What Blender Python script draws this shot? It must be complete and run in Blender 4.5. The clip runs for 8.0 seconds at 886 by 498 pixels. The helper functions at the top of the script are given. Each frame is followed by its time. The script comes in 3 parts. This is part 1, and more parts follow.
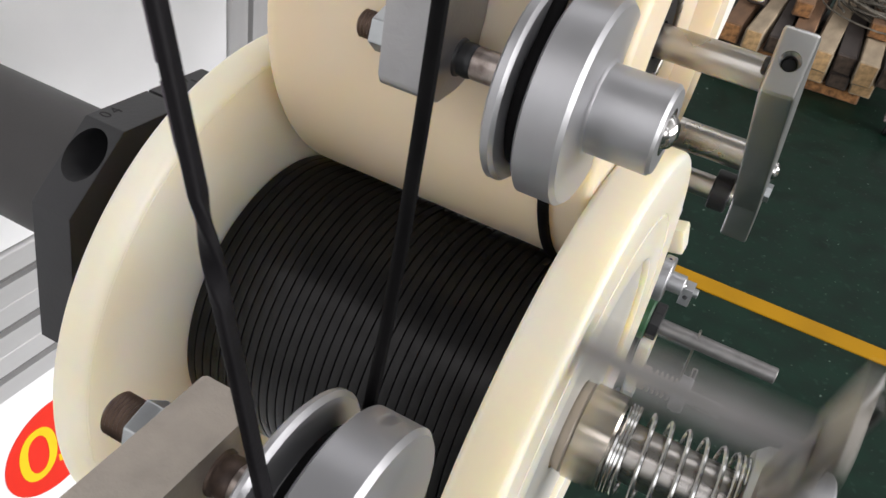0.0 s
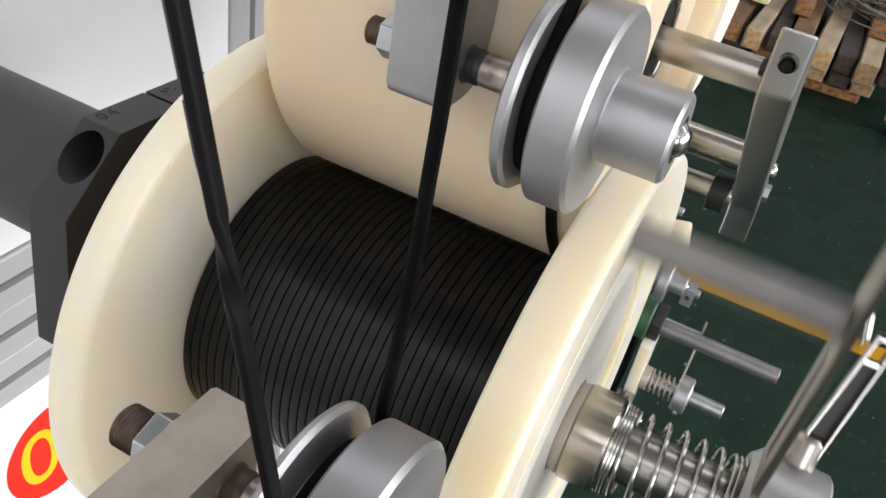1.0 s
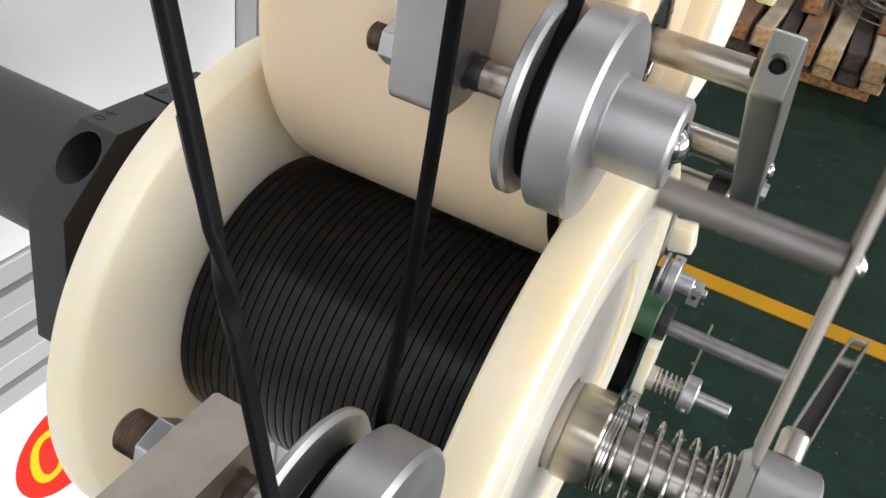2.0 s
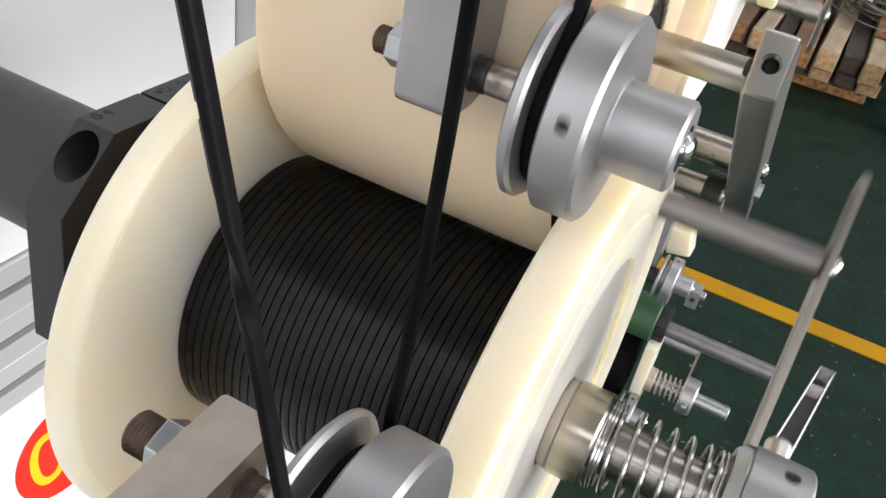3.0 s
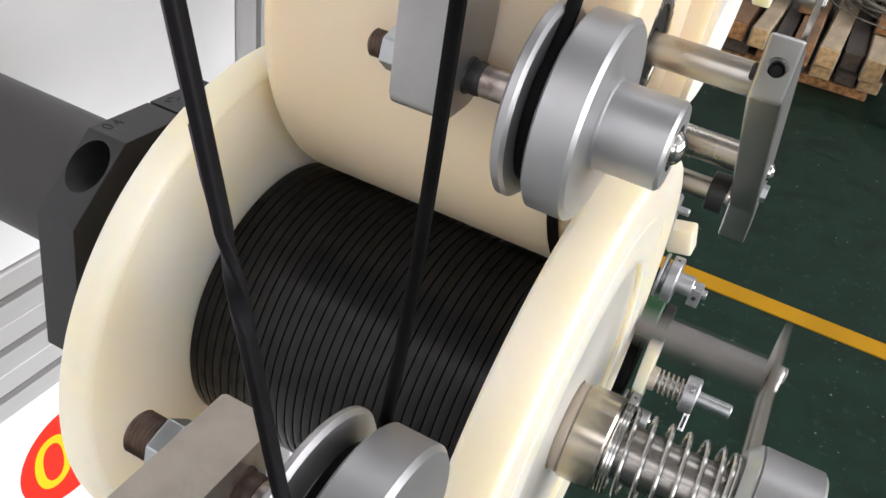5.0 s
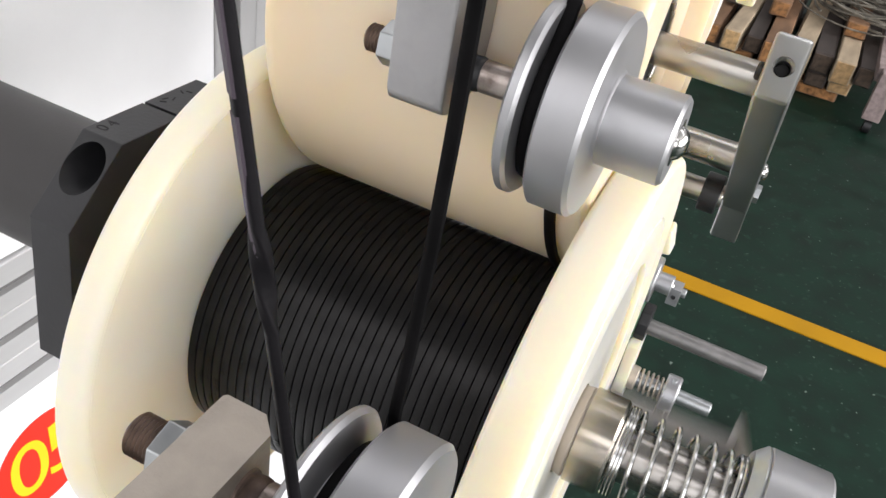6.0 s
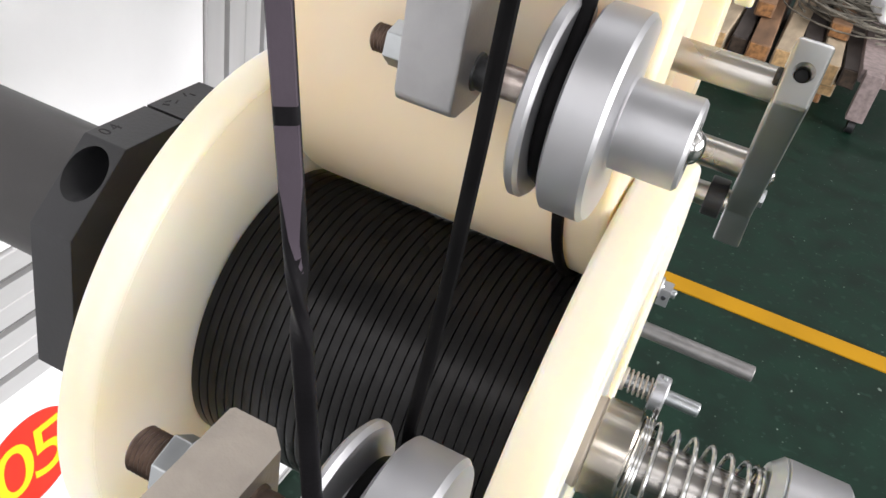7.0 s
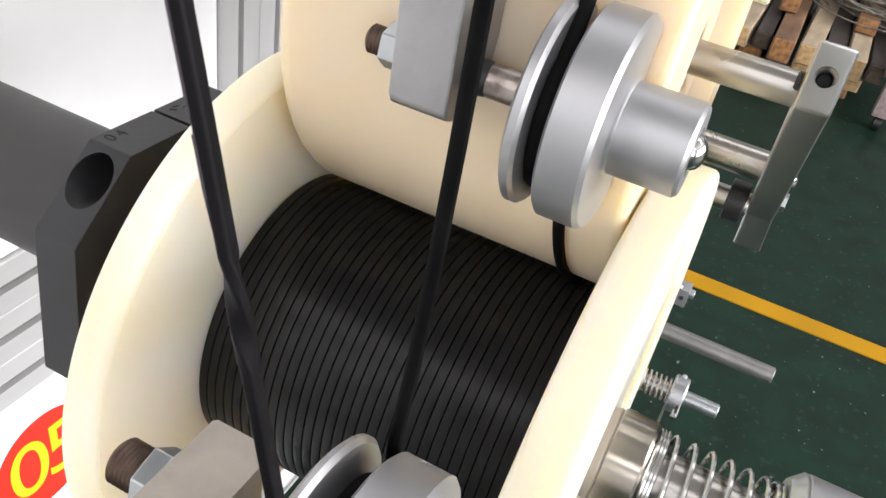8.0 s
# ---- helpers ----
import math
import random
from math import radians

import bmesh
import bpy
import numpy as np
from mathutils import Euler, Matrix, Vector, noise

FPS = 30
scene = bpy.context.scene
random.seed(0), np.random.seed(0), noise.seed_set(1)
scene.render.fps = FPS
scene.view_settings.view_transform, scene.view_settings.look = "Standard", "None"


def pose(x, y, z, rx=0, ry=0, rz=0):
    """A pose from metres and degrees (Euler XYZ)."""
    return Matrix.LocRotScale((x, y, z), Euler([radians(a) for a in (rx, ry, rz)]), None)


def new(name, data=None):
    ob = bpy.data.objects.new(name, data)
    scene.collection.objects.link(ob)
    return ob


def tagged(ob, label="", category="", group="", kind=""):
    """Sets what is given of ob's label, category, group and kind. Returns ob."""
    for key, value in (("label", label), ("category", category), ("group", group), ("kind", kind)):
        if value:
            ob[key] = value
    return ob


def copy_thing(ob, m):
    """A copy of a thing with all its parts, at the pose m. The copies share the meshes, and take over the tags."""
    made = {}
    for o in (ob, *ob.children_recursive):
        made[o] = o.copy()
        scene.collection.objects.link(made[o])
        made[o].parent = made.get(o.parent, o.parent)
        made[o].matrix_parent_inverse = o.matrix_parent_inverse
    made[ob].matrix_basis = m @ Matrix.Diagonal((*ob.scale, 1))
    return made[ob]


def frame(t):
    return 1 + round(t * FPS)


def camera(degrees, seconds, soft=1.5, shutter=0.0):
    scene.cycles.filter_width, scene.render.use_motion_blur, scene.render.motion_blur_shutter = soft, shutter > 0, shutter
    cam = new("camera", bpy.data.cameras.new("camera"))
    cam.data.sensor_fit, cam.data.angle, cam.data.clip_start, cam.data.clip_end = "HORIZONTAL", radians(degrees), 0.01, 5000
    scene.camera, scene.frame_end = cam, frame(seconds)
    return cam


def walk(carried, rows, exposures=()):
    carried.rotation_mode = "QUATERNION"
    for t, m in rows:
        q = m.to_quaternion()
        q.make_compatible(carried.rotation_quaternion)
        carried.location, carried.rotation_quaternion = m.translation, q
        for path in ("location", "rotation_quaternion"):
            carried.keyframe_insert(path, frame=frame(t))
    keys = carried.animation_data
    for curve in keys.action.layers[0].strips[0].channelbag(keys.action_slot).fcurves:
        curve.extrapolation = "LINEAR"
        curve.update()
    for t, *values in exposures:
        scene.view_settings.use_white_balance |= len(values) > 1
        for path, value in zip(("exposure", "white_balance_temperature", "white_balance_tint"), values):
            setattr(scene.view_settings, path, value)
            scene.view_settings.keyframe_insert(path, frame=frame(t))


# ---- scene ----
cam = camera(55.2, 8.0, shutter=0.5)
EXPO = -0.13
PATH = [
    (0.0, pose(0.1524, -0.2584, 1.3694, 53.77, -8.62, 28.14)),
    (0.5, pose(0.1448, -0.2608, 1.3686, 53.85, -9.04, 27.43)),
    (1.0, pose(0.1477, -0.2568, 1.3704, 53.68, -8.60, 28.09)),
    (1.5, pose(0.1502, -0.2552, 1.3737, 53.43, -8.26, 28.60)),
    (3.0, pose(0.1471, -0.2582, 1.3740, 53.65, -8.42, 28.39)),
    (3.5, pose(0.1472, -0.2551, 1.3756, 53.38, -8.20, 28.61)),
    (4.0, pose(0.1464, -0.2567, 1.3756, 53.53, -8.25, 28.24)),
    (4.5, pose(0.1520, -0.2586, 1.3773, 53.67, -7.74, 28.52)),
    (6.0, pose(0.1423, -0.2622, 1.3716, 54.11, -8.58, 26.60)),
    (6.5, pose(0.1365, -0.2604, 1.3693, 54.15, -9.07, 25.90)),
    (7.0, pose(0.1318, -0.2591, 1.3679, 54.16, -9.25, 25.75)),
    (7.5, pose(0.1339, -0.2536, 1.3682, 53.97, -8.87, 26.52)),
    (8.0, pose(0.1367, -0.2484, 1.3685, 53.68, -8.55, 27.09)),
]
walk(cam, PATH, exposures=[(0.0, EXPO - 0.27), (0.5, EXPO - 0.21), (1.0, EXPO - 0.2), (1.5, EXPO - 0.19), (3.0, EXPO - 0.09), (3.5, EXPO - 0.2), (4.0, EXPO - 0.07), (4.5, EXPO - 0.15), (6.0, EXPO + 0.06), (7.0, EXPO + 0.21), (8.0, EXPO + 0.24)])

# ---- world and light ----
world = bpy.data.worlds.new("world")
scene.world = world
world.use_nodes = True
wn = world.node_tree.nodes
sky = wn.new("ShaderNodeTexSky")
sky.sky_type = "NISHITA"
sky.sun_disc = False
sky.sun_elevation = radians(50)
sky.sun_rotation = radians(200)
world.node_tree.links.new(sky.outputs[0], wn["Background"].inputs[0])
wn["Background"].inputs[1].default_value = 0.1


def area_lamp(name, m, w, l, power, colour=(1.0, 0.97, 0.975)):
    la = bpy.data.lights.new(name, "AREA")
    la.shape, la.size, la.size_y, la.energy, la.color = "RECTANGLE", w, l, power, colour
    ob = new(name, la)
    ob.matrix_world = m
    return ob


HALL_Z = 5.0
# area lamps added behind assumed roof and side openings, all out of view
ROOF_LAMPS = [(-3.6, 9.0, 1.3, 108.0), (2.2, 9.0, 1.2, 110.0), (7.5, 9.0, 1.2, 98.0)]
for sy, sl, sw, sp in ROOF_LAMPS:
    area_lamp("skylight_daylight", pose(0.5, sy, HALL_Z + 0.05), sl, sw, sp)
EAST_X, SOUTH_Y = 7.0, -6.0
# high south strip and first roof lamp placed for the winding's sheen band
SIDE_LAMPS = [("east", -3.0, 5.0, 1.0, 4.2, 940.0), ("south", -6.5, 0.2, 3.95, 4.8, 90.0), ("south", 0.8, 6.6, 1.2, 4.4, 250.0)]
for side, u0, u1, z0, z1, sp in SIDE_LAMPS:
    c, w, h = (u0 + u1) / 2, u1 - u0, z1 - z0
    m = pose(EAST_X + 0.1, c, (z0 + z1) / 2, 0, 90, 0) if side == "east" else pose(c, SOUTH_Y - 0.1, (z0 + z1) / 2, 90, 0, 0)
    area_lamp("window_daylight", m, *((h, w) if side == "east" else (w, h)), sp)


# ---- materials ----
def material(name, base, rough=0.5, metal=0.0, vary=0.12, scale=40.0, bump=0.05, grain=600.0, spec=0.5, sss=0.0, stretch=(1, 1, 1), tint=None, coat=0.0, aniso=0.0):
    m = bpy.data.materials.new(name)
    m.use_nodes = True
    nt = m.node_tree
    b = nt.nodes["Principled BSDF"]
    tc = nt.nodes.new("ShaderNodeTexCoord")
    mp = nt.nodes.new("ShaderNodeMapping")
    mp.inputs["Scale"].default_value = stretch
    nt.links.new(tc.outputs["Object"], mp.inputs["Vector"])
    n1 = nt.nodes.new("ShaderNodeTexNoise")
    n1.inputs["Scale"].default_value = scale
    n1.inputs["Detail"].default_value = 5
    n2 = nt.nodes.new("ShaderNodeTexNoise")
    n2.inputs["Scale"].default_value = grain
    n2.inputs["Detail"].default_value = 2
    for n in (n1, n2):
        nt.links.new(mp.outputs["Vector"], n.inputs["Vector"])
    ramp = nt.nodes.new("ShaderNodeValToRGB")
    t = tint or [c * (1 - 2.2 * vary) for c in base]
    ramp.color_ramp.elements[0].position, ramp.color_ramp.elements[1].position = 0.3, 0.62
    ramp.color_ramp.elements[0].color = (*t, 1)
    ramp.color_ramp.elements[1].color = (*base, 1)
    nt.links.new(n1.outputs["Fac"], ramp.inputs["Fac"])
    info = nt.nodes.new("ShaderNodeObjectInfo")
    hs = nt.nodes.new("ShaderNodeHueSaturation")
    mr = nt.nodes.new("ShaderNodeMapRange")
    mr.inputs["To Min"].default_value, mr.inputs["To Max"].default_value = 1 - vary * 0.5, 1 + vary * 0.5
    nt.links.new(info.outputs["Random"], mr.inputs["Value"])
    nt.links.new(mr.outputs[0], hs.inputs["Value"])
    nt.links.new(ramp.outputs["Color"], hs.inputs["Color"])
    nt.links.new(hs.outputs["Color"], b.inputs["Base Color"])
    rr = nt.nodes.new("ShaderNodeMapRange")
    rr.inputs["To Min"].default_value, rr.inputs["To Max"].default_value = max(0.02, rough * 0.8), min(1, rough * 1.25)
    nt.links.new(n1.outputs["Fac"], rr.inputs["Value"])
    nt.links.new(rr.outputs[0], b.inputs["Roughness"])
    b.inputs["Metallic"].default_value = metal
    b.inputs["Specular IOR Level"].default_value = spec
    b.inputs["Coat Weight"].default_value = coat
    b.inputs["Anisotropic"].default_value = aniso
    if sss:
        b.inputs["Subsurface Weight"].default_value = sss
        b.inputs["Subsurface Radius"].default_value = (0.040, 0.029, 0.012)
        b.inputs["Subsurface Scale"].default_value = 1.0
    if bump:
        bp = nt.nodes.new("ShaderNodeBump")
        bp.inputs["Strength"].default_value = bump
        bp.inputs["Distance"].default_value = 0.0006
        nt.links.new(n2.outputs["Fac"], bp.inputs["Height"])
        nt.links.new(bp.outputs["Normal"], b.inputs["Normal"])
    return m


NYLON = material("cream nylon", (0.725, 0.684, 0.598), 0.38, vary=0.06, scale=16, bump=0.03, grain=300, sss=0.85, tint=(0.70, 0.638, 0.485))
# cream nylon whitened in its colour, for the rear roller's overexposed look
NYLON_OVEREXPOSED = material("overexposed cream nylon", (0.84, 0.825, 0.77), 0.42, vary=0.04, scale=14, bump=0.03, grain=300, tint=(0.81, 0.785, 0.71))
NYLON_GREY = material("greyish overexposed cream nylon", (0.57, 0.545, 0.475), 0.34, vary=0.08, scale=14, bump=0.04, grain=300, sss=0.15)
NYLON_ROLLER = material("tan nylon", (0.665, 0.556, 0.403), 0.44, vary=0.05, scale=9, bump=0.03, grain=300, sss=0.7, tint=(0.645, 0.528, 0.36))
RUBBER = material("black cable sheath", (0.0046, 0.0043, 0.0046), 0.6, spec=0.06, vary=0.25, scale=60, bump=0.15, grain=900, stretch=(1, 1, 1))
WOUND = material("wound black cable", (0.0115, 0.0111, 0.0111), 0.28, spec=0.17, vary=0.2, scale=80, bump=0.08, grain=900)
GREY_TAPE = material("purple-grey tape face", (0.052, 0.040, 0.052), 0.55, spec=0.3, vary=0.1, scale=60, bump=0.1, grain=700)
# black of the stamped digits, the scratch marks and the hole plugs
MARK_PLUG_BLACK = material("black of marks and hole plugs", (0.003, 0.003, 0.003), 0.8, vary=0.1, bump=0)
TAPE = material("black tape", (0.0062, 0.0056, 0.0066), 0.5, spec=0.10, vary=0.2, scale=50, bump=0.2, grain=700)
BLACK_OXIDE = material("black oxide steel", (0.019, 0.019, 0.0205), 0.5, 0.0, spec=0.4, vary=0.2, scale=30, bump=0.12, grain=500)
GREY_PAINT = material("dark grey tube", (0.024, 0.0215, 0.0205), 0.42, vary=0.12, scale=20, bump=0.1, grain=600)
ALU = material("bead-blasted anodised aluminium", (0.42, 0.42, 0.43), 0.42, 0.85, vary=0.04, scale=60, bump=0.08, grain=1500)
ALU_RAW = material("raw milled aluminium", (0.36, 0.355, 0.355), 0.42, 0.9, vary=0.08, scale=40, bump=0.25, grain=600)
CAST = material("rough sawn aluminium", (0.42, 0.375, 0.325), 0.52, 0.75, vary=0.1, scale=70, bump=0.35, grain=700)
STEEL = material("polished steel", (0.47, 0.45, 0.42), 0.28, 1.0, vary=0.05, scale=25, bump=0.02, grain=300)
SPRING = material("spring steel", (0.44, 0.44, 0.43), 0.2, 1.0, vary=0.05, scale=40, bump=0.02, grain=300)
WORN = material("worn bare steel", (0.38, 0.33, 0.30), 0.36, 0.85, vary=0.2, scale=150, bump=0.25, grain=400, tint=(0.13, 0.10, 0.088))
DARK_STEEL = material("ground steel", (0.40, 0.38, 0.355), 0.27, 1.0, vary=0.1, scale=60, bump=0.06, grain=300, stretch=(0.25, 3, 3))
CRANK = material("ground steel flat", (0.36, 0.335, 0.30), 0.38, 1.0, vary=0.1, scale=40, bump=0.08, grain=400, stretch=(1, 0.3, 4))
STEEL_SHINY = material("bright steel", (0.60, 0.59, 0.57), 0.16, 1.0, vary=0.05, scale=40, bump=0.02, grain=300)
SHAFT_GREY = material("dull grey steel", (0.25, 0.242, 0.236), 0.45, 0.7, vary=0.1, scale=40, bump=0.1, grain=300)
ZINC = material("zinc plated steel", (0.40, 0.415, 0.42), 0.38, 0.9, vary=0.08, scale=90, bump=0.1, grain=500)
MILLED = material("bright milled aluminium", (0.46, 0.46, 0.45), 0.33, 1.0, vary=0.05, scale=30, bump=0.06, grain=500)
NICKEL = material("nickel plated steel", (0.49, 0.45, 0.395), 0.2, 1.0, vary=0.1, scale=60, bump=0.22, grain=130, stretch=(0.12, 3, 3))
NICKEL_DULL = material("dull nickel", (0.54, 0.475, 0.40), 0.48, 0.6, vary=0.06, scale=40, bump=0.06, grain=400)
RUSTY = material("rusty threaded steel", (0.16, 0.11, 0.085), 0.5, 0.6, vary=0.3, scale=120, bump=0.3, grain=500, tint=(0.05, 0.035, 0.03))
FLOOR_GREEN = material("green floor paint", (0.0044, 0.0202, 0.0118), 0.48, spec=0.22, vary=0.24, scale=11, bump=0.25, grain=70)


def flecked(m, colour, scale, limit):
    """Sparse pale flecks over a material's base colour."""
    nt = m.node_tree
    b = nt.nodes["Principled BSDF"]
    src = b.inputs["Base Color"].links[0].from_socket
    tc = nt.nodes.new("ShaderNodeTexCoord")
    n = nt.nodes.new("ShaderNodeTexNoise")
    n.inputs["Scale"].default_value, n.inputs["Detail"].default_value = scale, 1.0
    nt.links.new(tc.outputs["Object"], n.inputs["Vector"])
    r = nt.nodes.new("ShaderNodeMapRange")
    r.inputs["From Min"].default_value, r.inputs["From Max"].default_value = limit, limit + 0.06
    nt.links.new(n.outputs["Fac"], r.inputs["Value"])
    mix = nt.nodes.new("ShaderNodeMix")
    mix.data_type = "RGBA"
    nt.links.new(r.outputs[0], mix.inputs["Factor"])
    nt.links.new(src, mix.inputs["A"])
    mix.inputs["B"].default_value = (*colour, 1)
    nt.links.new(mix.outputs["Result"], b.inputs["Base Color"])


flecked(FLOOR_GREEN, (0.010, 0.030, 0.020), 34.0, 0.64)
flecked(FLOOR_GREEN, (0.035, 0.065, 0.05), 95.0, 0.72)
flecked(FLOOR_GREEN, (0.16, 0.20, 0.17), 58.0, 0.735)
LINE_YELLOW = material("yellow line paint", (0.44, 0.225, 0.005), 0.6, spec=0.2, vary=0.06, scale=8, bump=0.1, grain=90)
WHITE_SHEET = material("white powder coat", (0.92, 0.92, 0.93), 0.4, vary=0.03, scale=6, bump=0.06, grain=500)
# tone streaked along z paints the darker reflected bands into the colour
PROFILE = material("anodised profile", (0.64, 0.635, 0.635), 0.36, 0.3, vary=0.09, scale=14, bump=0.04, grain=300, stretch=(1, 1, 0.1))
SLOT_GREY = material("grey slot strip", (0.16, 0.155, 0.15), 0.5, vary=0.1, scale=20, bump=0.05)
# for the unseen added walls and ceiling, pale enough to bounce fill light
WALL_PAINT = material("hall wall paint", (0.48, 0.48, 0.475), 0.7, vary=0.06, scale=1.0, bump=0.05, grain=60)
RED = material("red sticker", (0.80, 0.035, 0.02), 0.4, vary=0.03, scale=20, bump=0.0)
YELLOW = material("yellow lettering", (0.85, 0.62, 0.02), 0.4, vary=0.03, scale=20, bump=0.0)
GREEN = material("green roller", (0.026, 0.088, 0.036), 0.5, vary=0.1, scale=30, bump=0.05)
DARK = material("dark plastic", (0.012, 0.012, 0.013), 0.5, vary=0.2, scale=60, bump=0.1)
WOODS = [material("brown timber", (0.26, 0.145, 0.078), 0.8, vary=0.25, scale=14, bump=0.4, grain=120, stretch=(1, 0.25, 1)),
         material("pale timber", (0.52, 0.41, 0.28), 0.8, vary=0.2, scale=14, bump=0.4, grain=120, stretch=(1, 0.25, 1)),
         material("grey timber", (0.07, 0.055, 0.048), 0.8, vary=0.25, scale=14, bump=0.4, grain=120, stretch=(1, 0.25, 1))]


# ---- mesh helpers ----
def even_normals(ob):
    """Keeps broad flat faces flat beside their small bevels."""
    mod = ob.modifiers.new("even_normals", "WEIGHTED_NORMAL")
    mod.keep_sharp = True


def finish(name, bm, mat, parent=None, label="", sharp=35, weighted=True):
    bmesh.ops.recalc_face_normals(bm, faces=bm.faces)
    me = bpy.data.meshes.new(name)
    bm.to_mesh(me)
    bm.free()
    for p in me.polygons:
        p.use_smooth = True
    me.set_sharp_from_angle(angle=radians(sharp))
    me.materials.append(mat)
    ob = new(name, me)
    if weighted:
        even_normals(ob)
    if parent is not None:
        ob.parent = parent
    if label:
        ob["label"] = label
    return ob


def part(name, bm, mat, parent, label="", sharp=35, weighted=True):
    return finish(name, bm, mat, parent, label, sharp, weighted)


def thing(name, m, label, category, group="", kind=""):
    ob = new(name)
    ob.empty_display_size = 0.02
    ob.matrix_world = m
    return tagged(ob, label, category, group, kind)


def at(bm, m):
    bmesh.ops.transform(bm, matrix=m, verts=bm.verts)
    return bm


def box(x0, x1, y0, y1, z0, z1, bevel=0.0, seg=2):
    bm = bmesh.new()
    bmesh.ops.create_cube(bm, size=1.0)
    at(bm, Matrix.LocRotScale(((x0 + x1) / 2, (y0 + y1) / 2, (z0 + z1) / 2), None, (x1 - x0, y1 - y0, z1 - z0)))
    if bevel:
        bmesh.ops.bevel(bm, geom=bm.edges, offset=bevel, segments=seg, affect="EDGES", profile=0.5)
    return bm


def lathe(profile, n=64, close=True):
    """Turns rows of (x, radius) round the x axis."""
    bm = bmesh.new()
    rings = []
    for x, r in profile:
        if r < 1e-6:
            rings.append([bm.verts.new((x, 0, 0))])
        else:
            rings.append([bm.verts.new((x, r * math.cos(2 * math.pi * k / n), r * math.sin(2 * math.pi * k / n))) for k in range(n)])
    pairs = list(zip(rings, rings[1:]))
    if close and len(rings[0]) > 1 and len(rings[-1]) > 1:
        pairs.append((rings[-1], rings[0]))
    for a, b in pairs:
        for k in range(n):
            q = [a[k % len(a)], a[(k + 1) % n % len(a)], b[(k + 1) % n % len(b)], b[k % len(b)]]
            q = list(dict.fromkeys(q))
            if len(q) > 2:
                bm.faces.new(q)
    return bm


def rod(x0, x1, r, c=0.0008, n=40):
    return lathe([(x0, 0), (x0, r - c), (x0 + c, r), (x1 - c, r), (x1, r - c), (x1, 0)], n)


def prism(points, x0, x1, bevel=0.0, seg=2):
    """A (y, z) outline pushed out along x."""
    bm = bmesh.new()
    a = [bm.verts.new((x0, y, z)) for y, z in points]
    b = [bm.verts.new((x1, y, z)) for y, z in points]
    bm.faces.new(a)
    bm.faces.new(b[::-1])
    for k in range(len(a)):
        j = (k + 1) % len(a)
        bm.faces.new((a[k], b[k], b[j], a[j]))
    if bevel:
        bmesh.ops.recalc_face_normals(bm, faces=bm.faces)
        sharp = [e for e in bm.edges if len(e.link_faces) == 2 and e.calc_face_angle(0) > 0.5]
        bmesh.ops.bevel(bm, geom=sharp, offset=bevel, segments=seg, affect="EDGES", profile=0.5)
    return bm


def tube_along(points, radius, n=8, flat=None):
    """A round or flat strand along a row of points."""
    bm = bmesh.new()
    rings = []
    pts = [Vector(p) for p in points]
    ref = Vector((1, 0, 0))
    for k, p in enumerate(pts):
        d = (pts[min(k + 1, len(pts) - 1)] - pts[max(k - 1, 0)]).normalized()
        side = (ref - d * ref.dot(d)).normalized()
        up = d.cross(side)
        a, b = (radius, radius) if flat is None else flat
        rings.append([bm.verts.new(p + side * a * math.cos(2 * math.pi * j / n) + up * b * math.sin(2 * math.pi * j / n)) for j in range(n)])
    for a, b in zip(rings, rings[1:]):
        for j in range(n):
            bm.faces.new((a[j], a[(j + 1) % n], b[(j + 1) % n], b[j]))
    bm.faces.new(rings[0])
    bm.faces.new(rings[-1][::-1])
    return bm


def cut(ob, *cutters):
    """Takes the cutters out of ob's mesh for good."""
    ob.modifiers.clear()
    made = []
    for bm in cutters:
        bmesh.ops.recalc_face_normals(bm, faces=bm.faces)
        me = bpy.data.meshes.new("cutter")
        bm.to_mesh(me)
        bm.free()
        me.materials.append(ob.data.materials[0])
        c = new("cutter", me)
        c.parent = ob.parent
        made.append(c)
        mod = ob.modifiers.new("cut", "BOOLEAN")
        mod.operation, mod.solver, mod.object = "DIFFERENCE", "EXACT", c
    dg = bpy.context.evaluated_depsgraph_get()
    me = bpy.data.meshes.new_from_object(ob.evaluated_get(dg))
    ob.modifiers.clear()
    ob.data = me
    for p in me.polygons:
        p.use_smooth = True
    me.set_sharp_from_angle(angle=radians(35))
    for c in made:
        bpy.data.objects.remove(c)
    even_normals(ob)
    return ob


def hexagon(r, turn=0.0, n=6):
    return [(r * math.cos(2 * math.pi * k / n + turn), r * math.sin(2 * math.pi * k / n + turn)) for k in range(n)]


NUT_A, CAP_A = 171.5, -47.0
H = 1.25                                  # height of the upper pulley's axis
SPY, SPZ = 0.0456, H - 0.1842             # spool axis
SPR, WR = 0.1427, 0.0755                  # flange and winding radius
XL0, XL1, XR0, XR1 = -0.0765, -0.0616, 0.0982, 0.1170
ROY, ROZ, ROR = 0.122, H - 0.0153, 0.1082   # pressure roller
PITCH = 0.0048


